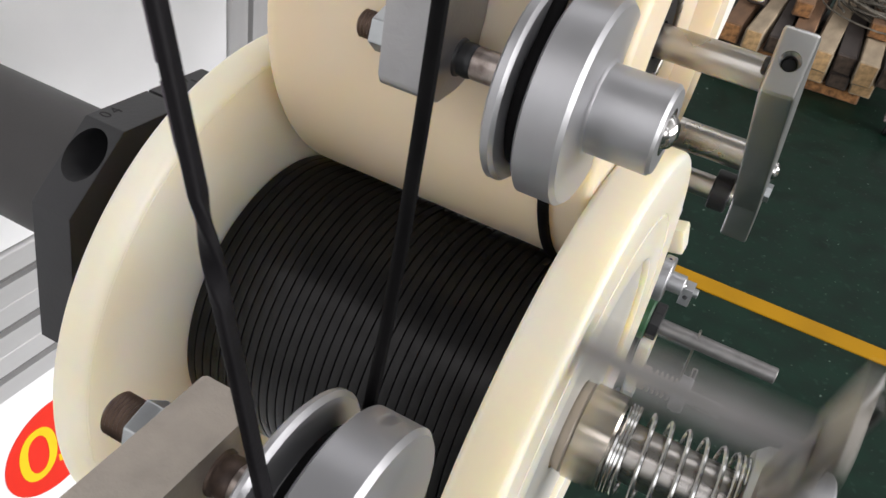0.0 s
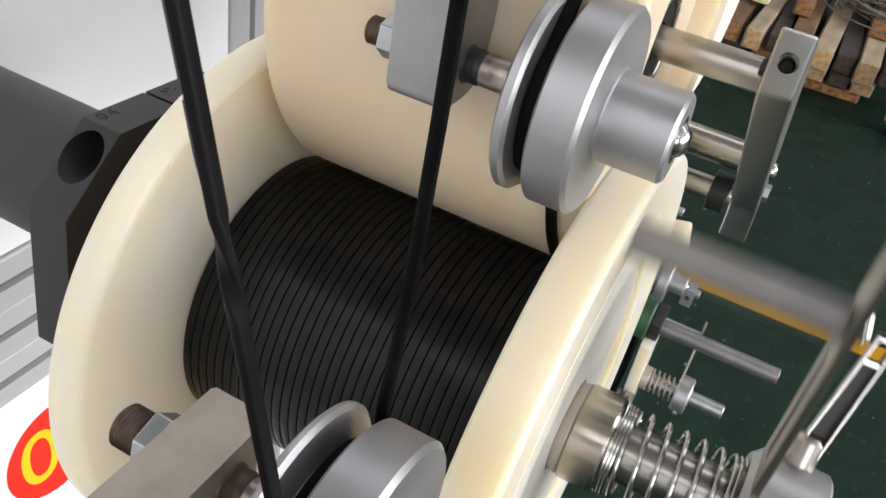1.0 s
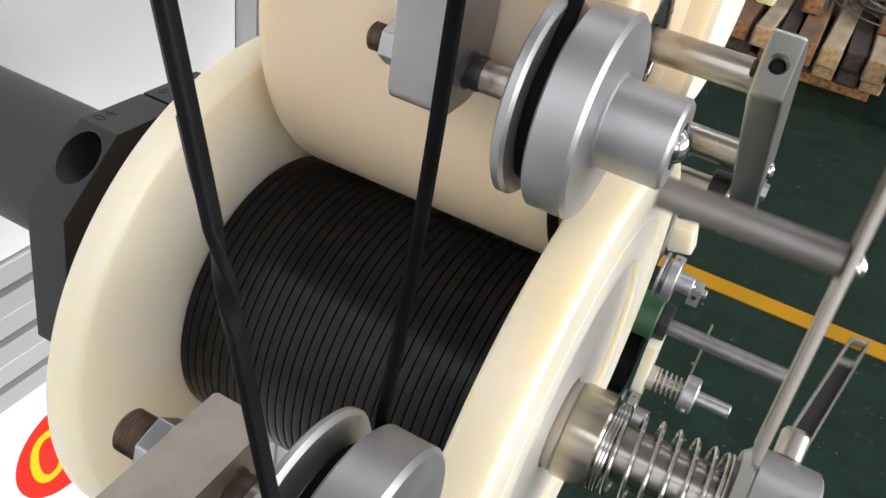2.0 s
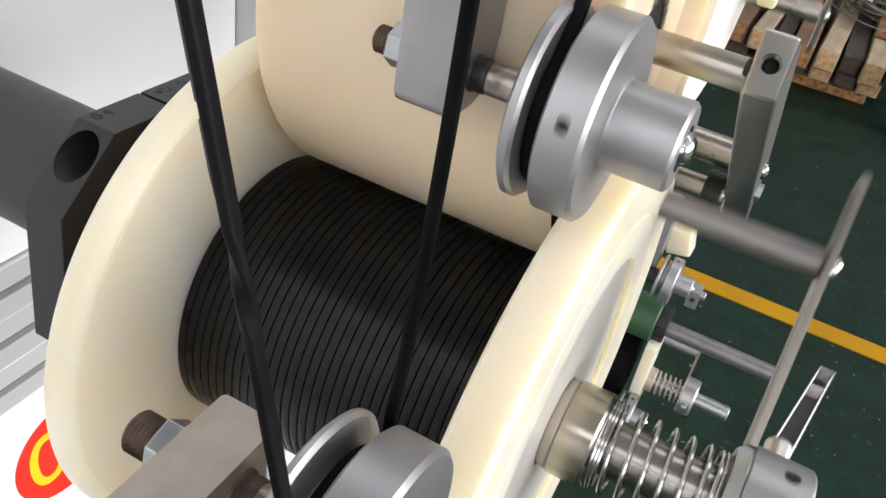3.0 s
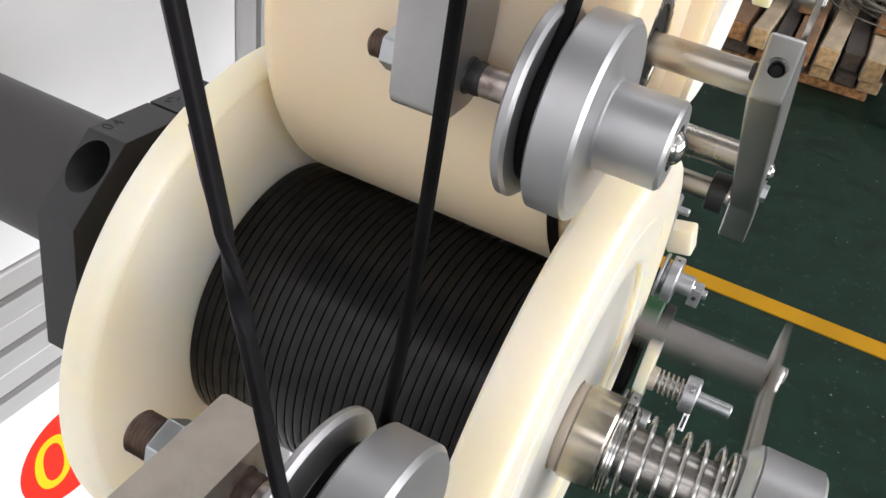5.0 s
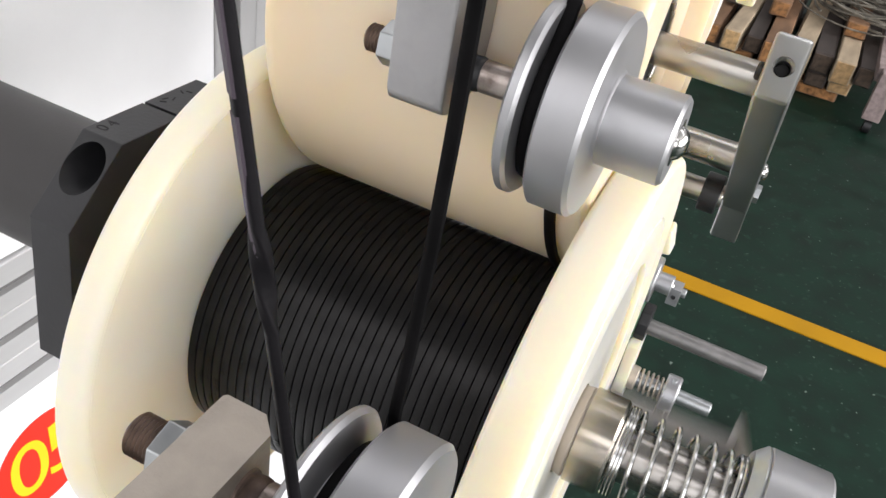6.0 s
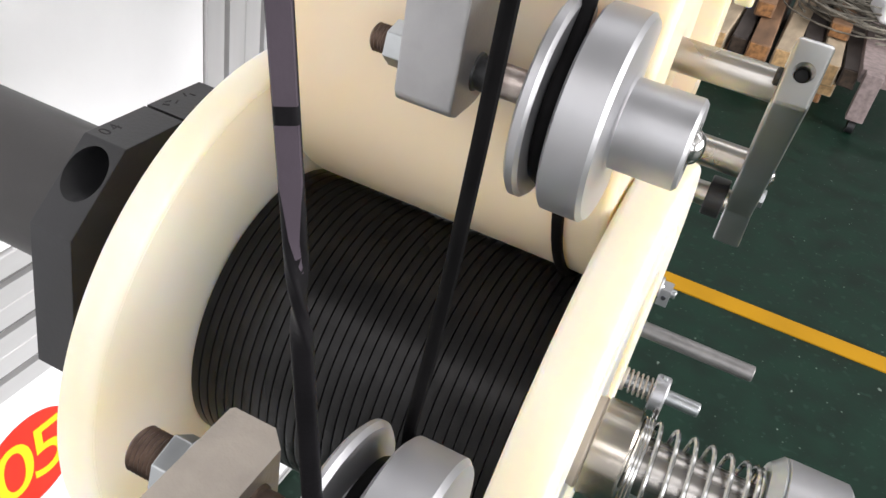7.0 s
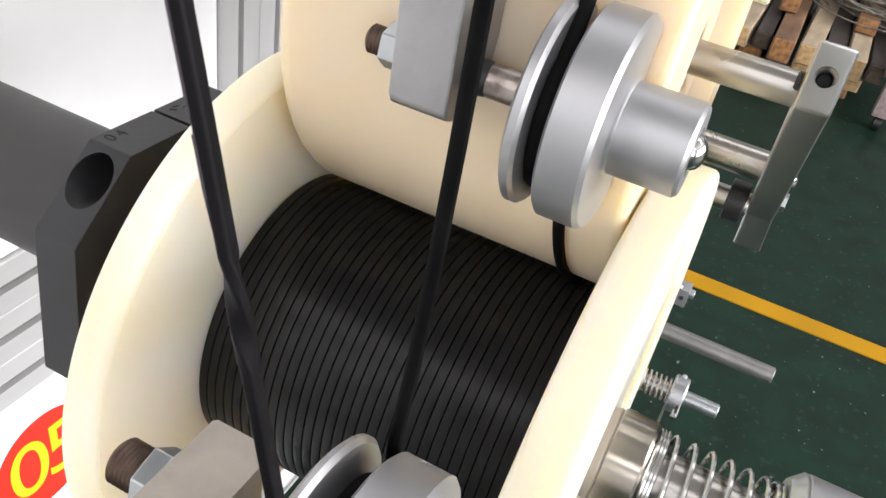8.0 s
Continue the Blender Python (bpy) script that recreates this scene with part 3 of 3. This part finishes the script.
def bolt_parts(b, x0, n0, n1, x1, length, br, neck):
    prof = [(x0, 0), (x0, br - 0.0014)]
    x = x0 + 0.0005
    while x < n0:
        prof += [(x, br - 0.0007), (x + 0.0007, br)]
        x += 0.0014
    prof += [(n0, 0.0051), (x1 + 0.002, 0.0051), (x1 + 0.002, 0)]
    part("bolt", lathe(prof, 32), RUSTY, b, "rusty threaded bolt")
    part("greasy_neck", lathe([(x1, 0), (x1, 0.0070), (x1 + 0.0008, 0.0068), (x1 + 0.0014, 0.0061), (x1 + 0.0040, 0.0064), (x1 + 0.0054, 0.0062), (x1 + 0.0065, 0.0056), (x1 + 0.0065, 0)], 32), neck, b, "greasy bolt neck")
    part("bolt_shank", rod(x1 + 0.006, length, 0.0060, 0.0006), WORN, b, "scratched bare steel shank")
    nut = part("nut", prism(hexagon(br + 0.0032, 0.3), n0, n1, 0.0006), ZINC, b, "zinc plated hexagon nut")
    part("washer", lathe([(n1, 0.006), (n1, 0.0112), (n1 + 0.001, 0.0112), (n1 + 0.001, 0.006)], 32), ZINC, nut)


def pulley_bracket():
    b = thing("pulley_bracket", pose(0, 0, H), "milled aluminium block bracket holding the upper pulley bolt", "bracket", "pulley brackets")
    r = 0.018
    lo = -0.0137
    pts = [(-r, lo + 0.006), (-r + 0.0018, lo + 0.0018), (-r + 0.006, lo)] + [(r * math.cos(a), -lo * math.sin(a)) for a in [math.pi * 1.5 + math.pi / 2 * k / 10 for k in range(11)]] + [(r, 0.32), (-r, 0.32)]
    part("block", prism(pts, 0.0191, 0.0415, 0.0012), ALU_RAW, b, "milled aluminium block with a rounded end")
    bolt_parts(b, 0.0008, 0.0082, 0.0180, 0.0415, 0.0668, 0.0053, DARK)


def front_bracket():
    b = thing("pulley_bracket", pose(0.0165, -0.143, H - 0.0700), "milled aluminium bar bracket holding the lower pulley bolt", "bracket", "pulley brackets")
    bm = bmesh.new()
    y1 = 0.0165
    pts = [(0.019, -0.3), (0.019, y1 - 0.001), (0.020, y1), (0.0330, y1), (0.0383, y1 - 0.0053), (0.0383, -0.3)]
    lo = [bm.verts.new((x, y, -0.0165)) for x, y in pts]
    hi = [bm.verts.new((x, y, 0.0120)) for x, y in pts]
    bm.faces.new(lo[::-1])
    bm.faces.new(hi)
    for k in range(len(pts)):
        j = (k + 1) % len(pts)
        bm.faces.new((lo[k], lo[j], hi[j], hi[k]))
    bmesh.ops.bevel(bm, geom=[e for e in bm.edges if e.calc_face_angle(0) > 1.2], offset=0.001, segments=2, affect="EDGES", profile=0.5)
    part("block", bm, CAST, b, "rough sawn aluminium bar")
    bolt_parts(b, 0.0010, 0.0114, 0.0182, 0.0383, 0.0575, 0.0066, RUSTY)


pulley_bracket()
front_bracket()


# ---- cables ----
def cables():
    gx, gr = 0.0754, 0.0276
    down = [(gx + 0.0012 - 0.16 * d, -0.0166 + 0.8 * d, H + 0.0220 + 0.6 * d) for d in (0.42, 0.3, 0.2, 0.1, 0.05, 0.02)]
    loop = [(gx, gr * math.cos(a), H + gr * math.sin(a)) for a in [radians(127 + 92 * k / 16) for k in range(17)]]
    rr, dr = ROR + 0.0016, WR + 0.0012
    hug = [(0.0785 + 0.0045 * k / 8, ROY + rr * math.cos(a), ROZ + rr * math.sin(a)) for k, a in [(k, radians(-162 + 44 * k / 8)) for k in range(9)]]
    wrap = [(0.0832, SPY + dr * math.cos(a), SPZ + dr * math.sin(a)) for a in [radians(57 - 9 * k) for k in range(9)]]
    tagged(finish("feed_cable", tube_along(down + loop + hug + wrap, 0.0022, 10, flat=(0.0026, 0.0019)), RUBBER), "black cable led over the upper pulley and roller to the winding", "cable")
    lr = 0.0265
    up = [(0.0812 + 0.0028 * k / 53, -0.143 + lr * math.cos(a), H - 0.0707 + lr * math.sin(a)) for k, a in [(k, radians(-170 + 10 * k)) for k in range(54)]] + [(0.0832, -0.143 + lr, H - 0.045), (0.0845, -0.143 + lr, H - 0.02), (0.0853, -0.143 + lr, H + 0.01)] + [(0.0856, -0.143 + lr, H + 0.04 + 0.08 * k) for k in range(7)]
    tagged(finish("guided_cable", tube_along(up, 0.0022, 10, flat=(0.0019, 0.0015)), RUBBER), "black cable rising straight up from the lower pulley", "cable")


def ribbon():
    """The incoming strand, flat and twisted, on its pivot at the lower pulley."""
    r = thing("incoming_cable", pose(0.0834, -0.165, H - 0.026), "flat twisted black cable strand swinging as it runs in", "cable")
    bm = bmesh.new()
    rings = []
    a, b = 0.0020, 0.0013
    for z in [0.002 * k - 0.04 for k in range(80)] + [0.12 + 0.04 * k for k in range(11)]:
        tw = radians(95) if z < 0.042 else radians(95 - 175 * min(1.0, (z - 0.042) / 0.022))
        c, si = math.cos(tw), math.sin(tw)
        ring = []
        for j in range(16):
            cu, cv = math.cos(2 * math.pi * (j + 0.5) / 16), math.sin(2 * math.pi * (j + 0.5) / 16)
            u, v = a * math.copysign(abs(cu) ** 0.55, cu), b * math.copysign(abs(cv) ** 0.55, cv)
            ring.append(bm.verts.new((u * c - v * si, u * si + v * c, z)))
        rings.append(ring)
    for p, q in zip(rings, rings[1:]):
        for j in range(16):
            bm.faces.new((p[j], p[(j + 1) % 16], q[(j + 1) % 16], q[j]))
    strand = part("strand", bm, TAPE, r)
    # flat purple-grey face above the twist, broken by dark cross bands
    for z0, z1 in ((0.0585, 0.0845), (0.0875, 0.118), (0.121, 0.16), (0.163, 0.3)):
        strip = bmesh.new()
        rows = []
        n = 8
        for k in range(n + 1):
            z = z0 + (z1 - z0) * k / n
            tw = radians(95 - 175 * min(1.0, (z - 0.042) / 0.022))
            c, si = math.cos(tw), math.sin(tw)
            wd = 0.15 + 0.85 * min(1.0, k / 5) if z0 < 0.06 else 1.0
            rows.append([strip.verts.new((u * c - v * si, u * si + v * c, z)) for u, v in ((-0.0019 * wd, -b * 0.60), (-0.0017 * wd, -b * 1.03), (0.0017 * wd, -b * 1.03), (0.0019 * wd, -b * 0.60))])
        for p, q in zip(rows, rows[1:]):
            for j in range(4):
                strip.faces.new((p[j], p[(j + 1) % 4], q[(j + 1) % 4], q[j]))
        strip.faces.new(rows[0])
        strip.faces.new(rows[-1][::-1])
        part("tape_face", strip, GREY_TAPE, strand, "purple-grey tape face")
    return r


cables()
RIBBON = ribbon()


# ---- neighbouring stations of the machine ----
def rear_station():
    """The next, lower winding station seen past the spool."""
    y0 = 0.85
    s = thing("rear_station", pose(0, y0, H), "lower winding station with cream plates, green roller and bright rods", "winding station")
    part("post", box(-0.09, -0.02, 0.02, 0.09, -H, -0.42, 0.002), PROFILE, s, "aluminium post")
    part("carrier_plate", box(-0.02, 0.0, -0.05, 0.1, -0.9, -0.45, 0.002), WHITE_SHEET, s, "cream carrier plate")
    part("guide_block", at(box(-0.019, 0.019, -0.018, 0.018, -0.021, 0.021, 0.004), pose(0.062, 0.03, -0.562, 0, -12, 0)), NYLON, s, "cream nylon guide block")
    part("bracket_arm", prism([(-0.018, -0.60), (0.018, -0.60), (0.018, -0.49), (0.012, -0.482), (-0.012, -0.482), (-0.018, -0.49)], 0.024, 0.046, 0.003), ALU, s, "grey aluminium bracket arm")
    part("bracket_bolt", at(rod(0.0, 0.062, 0.006), pose(0, 0, -0.502)), ZINC, s)
    part("pulley_bolt", at(rod(0.0, 0.052, 0.0125), pose(0, -0.02, -0.61)), GREY_PAINT, s)
    part("green_roller", at(rod(0.0, 0.077, 0.036, 0.003), pose(0, 0.0, -0.700)), GREEN, s, "green rubber roller")
    part("roller_shaft", at(rod(0.0, 0.278, 0.0128, 0.0015), pose(0, 0.0, -0.706)), SHAFT_GREY, s, "plain steel shaft")
    ring = prism(hexagon(0.031, 0.2, 10), 0.0772, 0.094, 0.002)
    part("lock_ring", at(ring, pose(0, 0.0, -0.700)), DARK, s, "black lock ring")
    part("black_roll", at(rod(-0.02, 0.062, 0.065, 0.003), pose(0, 0.03, -0.82)), RUBBER, s, "black wound roll")
    part("cream_plate", prism([(-0.03, -0.88), (0.03, -0.88), (0.03, -0.735), (0.02, -0.725), (-0.02, -0.725), (-0.03, -0.735)], 0.075, 0.094, 0.003), NYLON, s, "cream nylon plate")
    part("block_screw", at(rod(0.06, 0.128, 0.007), pose(0, -0.01, -0.617)), ZINC, s)
    blk = part("clamp_block", box(0.104, 0.121, -0.028, -0.002, -0.634, -0.604, 0.001), ALU, s, "small clamp block with a screw hole")
    cut(blk, at(lathe([(-0.02, 0), (-0.02, 0.0038), (0.02, 0.0038), (0.02, 0)], 20), pose(0.1125, -0.028, -0.619, 0, 0, 90)))
    return s


def rear_spindle():
    """Spindle of the lower station, turning with the main one."""
    s = thing("rear_spindle", pose(0, 0.85, H - 0.8155), "bright spring-loaded spindle of the lower winding station", "spindle")
    part("spring_rod", rod(0.094, 0.2305, 0.0122, 0.002), ZINC, s, "bright rod")
    part("spring_nut", rod(0.088, 0.107, 0.0205, 0.002), NICKEL_DULL, s)
    pts = []
    for k in range(5 * 18):
        a = 2 * math.pi * k / 18
        pts.append((0.109 + 0.042 * k / 90, 0.0188 * math.cos(a), 0.0188 * math.sin(a)))
    part("small_spring", tube_along(pts, 0.0019, 6), NICKEL_DULL, s, "small coil spring")
    part("thrust_collar", lathe([(0.151, 0.01), (0.151, 0.0285), (0.154, 0.031), (0.172, 0.031), (0.175, 0.028), (0.175, 0.01)], 32), ALU, s, "turned collar")
    part("collar_arm", box(0.1510, 0.1548, 0.024, 0.124, -0.0075, 0.0075, 0.0012), CRANK, s, "thin flat drive arm")
    part("collar_pin", at(rod(0.084, 0.152, 0.0075), pose(0, 0.098, 0)), ALU, s, "round drive pin")
    lever = part("collar_lever", at(box(0.1650, 0.1752, 0.028, 0.061, -0.0045, 0.0045, 0.0018), pose(0, 0, 0, -80)), STEEL_SHINY, s, "short bright clamp lever")
    # dark strip, slightly proud of the lever, drawn in place of a groove
    part("lever_slot", at(box(0.1678, 0.1724, 0.034, 0.056, -0.0051, 0.0051, 0.0004), pose(0, 0, 0, -80)), GREY_PAINT, lever, "dark strip standing in for the lever's groove")
    part("collar_screw", at(rod(0.160, 0.167, 0.005), pose(0, -0.03, 0.006)), ZINC, s)
    return s


REAR_SPINDLE = rear_spindle()
rear_station()
for fx, fy, fz in ((0.056, 0.83, H - 0.606), (0.070, 0.80, H - 0.862)):
    o = copy_thing(PULLEY_UP, pose(fx, fy, fz))
    tagged(o, "small grey aluminium pulley of the lower winding station")


def rear_spool():
    """A bare cream roller of the next station, seen end-on past the pressure roller."""
    s = thing("rear_roller", pose(0, 0.47, H - 0.05), "cream nylon roller of the next winding station, overexposure put into its colour", "roller")
    R = 0.135
    prof = [(-0.08, 0.02), (-0.08, R)] + [(0.044, R), (0.046, R - 0.002), (0.046, R - 0.006), (0.047, R - 0.008), (0.0605, R - 0.008), (0.0615, R - 0.010), (0.0615, 0.02)]
    part("body", lathe(prof, 120), NYLON_OVEREXPOSED, s)
    part("shaft", rod(-0.4, 0.075, 0.009), STEEL, s)
    part("post", box(-0.2, -0.13, -0.035, 0.035, -(H - 0.05), 0.5, 0.002), PROFILE, s, "aluminium post")
    part("guide_finger", at(prism([(-0.0086, -0.065), (-0.0035, -0.072), (0.0035, -0.072), (0.0086, -0.065), (0.012, 0.5), (-0.012, 0.5)], -0.0073, 0.0056, 0.002), pose(0.097, -0.10, 0.067)), NYLON, s, "cream nylon guide finger")
    part("guide_beam", box(-0.2, 0.11, -0.13, 0.03, 0.565, 0.6, 0.002), PROFILE, s, "aluminium beam")
    part("beam_post", box(-0.2, -0.13, -0.035, 0.035, 0.5, 0.565, 0.002), PROFILE, s, "aluminium post")


def rear_crank():
    """Crank of the next station, on its own spindle above the roller's edge."""
    s = thing("rear_crank", pose(0, 0.535, H + 0.0265), "flat steel crank with drive pin of the next winding station", "crank")
    part("shaft", rod(0.063, 0.14, 0.0145), DARK_STEEL, s)
    arm = part("crank_arm", prism([(-0.02, -0.0115), (0.15, -0.0115), (0.158, -0.008), (0.161, 0.0), (0.158, 0.008), (0.15, 0.0115), (-0.02, 0.0115)], 0.1285, 0.1325, 0.0006), STEEL, s, "flat steel arm")
    part("drive_pin", at(rod(0.063, 0.1285, 0.0082), pose(0, 0.1254, 0)), STEEL, s, "round steel drive pin")
    part("pin_screw", at(lathe([(0.1325, 0), (0.1325, 0.0058), (0.1345, 0.0052), (0.136, 0.003), (0.1364, 0)], 24), pose(0, 0.1254, 0)), STEEL_SHINY, arm)
    part("clamp_lever", at(box(0.150, 0.162, 0.03, 0.1, -0.003, 0.003, 0.0008), pose(0, 0, 0, -31.5)), STEEL_SHINY, s, "bright clamp lever")
    return s


REAR_CRANK = rear_crank()



rear_spool()


# ---- timber stack on the far side of the aisle ----
def timber(x, y, z, w, h, l, k, tilt=0.0):
    bm = box(-w / 2, w / 2, 0.004, l, 0, h, 0.007)
    for v in bm.verts:
        v.co += Vector((random.uniform(-0.003, 0.003), 0, random.uniform(-0.003, 0.003)))
    o = finish("timber_beam", bm, WOODS[k % 3])
    o.matrix_world = pose(x, y, z, 0, 0, tilt)
    part("sawn_end", box(-w / 2 + 0.006, w / 2 - 0.006, -0.002, 0.02, 0.006, h - 0.006, 0.003), WOOD_ENDS[k % 3], o, "orange-brown sawn end")
    lab = ("weathered brown squared timber in the stack", "pale sawn timber in the stack", "weathered dark grey timber in the stack")[k % 3]
    return tagged(o, lab, "timber", "timber stack")


WOOD_ENDS = [material("brown end grain", (0.38, 0.18, 0.065), 0.8, vary=0.35, scale=45, bump=0.4, grain=200),
             material("pale end grain", (0.56, 0.36, 0.17), 0.8, vary=0.25, scale=45, bump=0.4, grain=200),
             material("grey end grain", (0.10, 0.07, 0.05), 0.8, vary=0.3, scale=45, bump=0.4, grain=200)]


def timber_stack():
    y = 3.5
    timber(0.03, y + 0.09, 0.0, 0.66, 0.055, 0.1, 0)
    timber(0.03, y + 1.0, 0.0, 0.66, 0.055, 0.1, 2)
    for x, w, k in ((-0.22, 0.11, 2), (-0.08, 0.1, 0), (0.04, 0.085, 2), (0.15, 0.09, 1), (0.25, 0.085, 2), (0.35, 0.09, 1)):
        timber(x, y + 0.05, 0.055, w, 0.065, 1.3, k)
    for x, w, h, k, tl, dy in ((-0.235, 0.085, 0.085, 0, 1, 0.02), (-0.135, 0.075, 0.09, 1, -1, 0.0), (-0.045, 0.07, 0.075, 2, 1, 0.05), (0.045, 0.09, 0.1, 0, 1, -0.04), (0.15, 0.085, 0.09, 1, -1, 0.01), (0.245, 0.08, 0.085, 2, 1, 0.06), (0.335, 0.08, 0.1, 1, 0, -0.01), (0.425, 0.07, 0.085, 2, 1, 0.04)):
        timber(x, y - 0.02 + dy, 0.122, w, h, 1.35, k, tl)
    for x, w, k in ((-0.2, 0.08, 2), (0.0, 0.08, 0), (0.33, 0.09, 0)):
        timber(x, y + 0.30, 0.226, w, 0.07, 1.0, k, random.uniform(-5, 5))


timber_stack()


PINK_STEEL = material("pinkish grey paint", (0.30, 0.235, 0.225), 0.6, vary=0.2, scale=40, bump=0.2, grain=200)


def trolley():
    t = thing("steel_trolley", pose(0.5, 3.35, 0), "pinkish grey steel trolley frame beside the timber", "trolley")
    part("leg", box(-0.035, 0.035, 0.0, 0.06, 0.06, 0.26, 0.004), PINK_STEEL, t)
    part("rail", box(-0.05, 0.6, 0.06, 0.12, 0.2, 0.26, 0.004), PINK_STEEL, t)
    part("rail", box(-0.05, 0.05, 0.12, 1.1, 0.2, 0.25, 0.004), PINK_STEEL, t)
    part("leg", box(0.5, 0.57, 0.0, 0.06, 0.0, 0.2, 0.004), PINK_STEEL, t)
    part("caster", at(rod(-0.015, 0.015, 0.03), pose(0, 0.03, 0.03)), DARK, t)


trolley()


def cable_coil():
    """Loose scrap strands thrown in a heap on the timber."""
    bm = bmesh.new()
    rng = random.Random(4)
    for k in range(46):
        r, cx, cy, cz = rng.uniform(0.1, 0.34), rng.uniform(-0.08, 0.08), rng.uniform(-0.06, 0.06), rng.uniform(0.0, 0.12)
        tx, ty, ph = rng.uniform(-0.25, 0.25), rng.uniform(-0.25, 0.25), rng.uniform(0, 6.3)
        n = 22
        pts = []
        for j in range(n):
            a = ph + 5.2 * j / (n - 1)
            x, y = r * math.cos(a) * 1.1, r * math.sin(a)
            pts.append((cx + x, cy + y, max(0.004, cz + tx * x + ty * y)))
        tmp = tube_along(pts, rng.uniform(0.003, 0.006), 5)
        me = bpy.data.meshes.new("strand")
        tmp.to_mesh(me)
        tmp.free()
        bm.from_mesh(me)
        bpy.data.meshes.remove(me)
    o = finish("scrap_strands", bm, SCRAP)
    o.matrix_world = pose(0.46, 4.15, 0.26)
    tagged(o, "tangled heap of grey-brown scrap strands on the timber", "scrap", kind="stuff")
    b = finish("white_bundle", box(-0.11, 0.11, -0.09, 0.09, 0, 0.1, 0.03, 4), WHITE_SHEET)
    b.matrix_world = pose(0.53, 3.95, 0.33, 6, 4, 20)
    tagged(b, "white plastic-wrapped bundle lying on the scrap heap", "bundle")


SCRAP = material("scrap strands", (0.22, 0.20, 0.16), 0.55, vary=0.3, scale=30, bump=0.2, grain=200)
cable_coil()



def motions():
    # slide of the winding carriage along the spool axis
    slide = [(0.0, 0.0), (0.5, -0.0025), (1.0, -0.0048), (1.5, -0.0071), (2.2, -0.0104), (3.0, -0.0136), (3.3, -0.0141), (3.6, -0.0137), (4.0, -0.0123), (4.5, -0.0101), (6.0, -0.0028), (6.5, -0.0007), (7.0, 0.0014), (7.5, 0.0034), (8.0, 0.0057)]

    def between(rows, t):
        for (a, u), (b, v) in zip(rows, rows[1:]):
            if t <= b + 1e-9:
                return u + (v - u) * (t - a) / (b - a)
        return rows[-1][1]
    times = [k / 10 for k in range(81)]
    # the spool has a little play on the carriage
    spool_slide = [(0.0, 0.0002), (0.5, -0.0026), (1.0, -0.0054), (1.5, -0.0080), (2.2, -0.0112), (3.0, -0.0143), (3.3, -0.0148), (3.6, -0.0143), (4.0, -0.0128), (4.5, -0.0105), (6.0, -0.0022), (6.5, 0.0003), (7.0, 0.0026), (7.5, 0.0048), (8.0, 0.0071)]
    # turn of the spool and its crank, slowing a little
    crank = [(0.0, 1202.9), (1.0, 816.5), (3.0, 43.0), (5.8, -1037.2), (6.5, -1299.5), (7.5, -1680.0), (8.0, -1868.0)]
    for ob in (SPOOL, WINDING, SPINDLE):
        walk(ob, [(t, pose(between(spool_slide, t), SPY, SPZ, between(crank, t))) for t in times])
    walk(REAR_SPINDLE, [(t, pose(0, 0.85, H - 0.8155, between(crank, t) - 35.0)) for t in times])
    walk(REAR_CRANK, [(t, pose(0, 0.535, H + 0.0265, between(crank, t) - 127.7)) for t in times])
    for ob in (HOUSING, ROLLER, ARM):
        y, z = ob.location[1], ob.location[2]
        walk(ob, [(t, pose(between(slide, t), y, z)) for t in times[::5]])
    # turn of the pulleys
    turn = [(0.0, 265.0), (0.3, 25.0), (0.8, -379.0), (1.2, -695.0), (2.9, -2113.0), (3.0, -2150.0), (3.1, -2206.0), (4.2, -2886.0), (4.7, -3231.0), (5.8, -4008.0), (6.2, -4305.0), (6.7, -4649.0), (7.3, -5042.0), (7.8, -5385.0), (7.9, -5446.0), (8.0, -5510.0)]
    for ob in (PULLEY_UP, PULLEY_LOW):
        x, y, z = ob.location
        walk(ob, [(t, pose(x, y, z, 64.0 + between(turn, t))) for t in times])
    # swing and twist of the incoming strand
    swing = [(0.0, 13.0, 0), (0.5, 10.4, 0), (1.0, 12.1, 0), (1.5, 13.0, 0), (2.2, 12.4, 0), (3.0, 12.0, 0), (3.5, 13.6, 0), (4.0, 12.5, 0), (4.5, 13.1, 0), (5.2, 12.4, 4), (5.8, 10.9, 24), (6.0, 10.0, 42), (6.5, 8.6, 98), (7.0, 7.9, 108), (7.5, 9.4, 66), (8.0, 11.7, 8)]
    walk(RIBBON, [(t, pose(0.0834, -0.165, H - 0.026, 0, -d, 0) @ pose(0, 0, 0, 0, 0, tw)) for t, d, tw in swing])


motions()
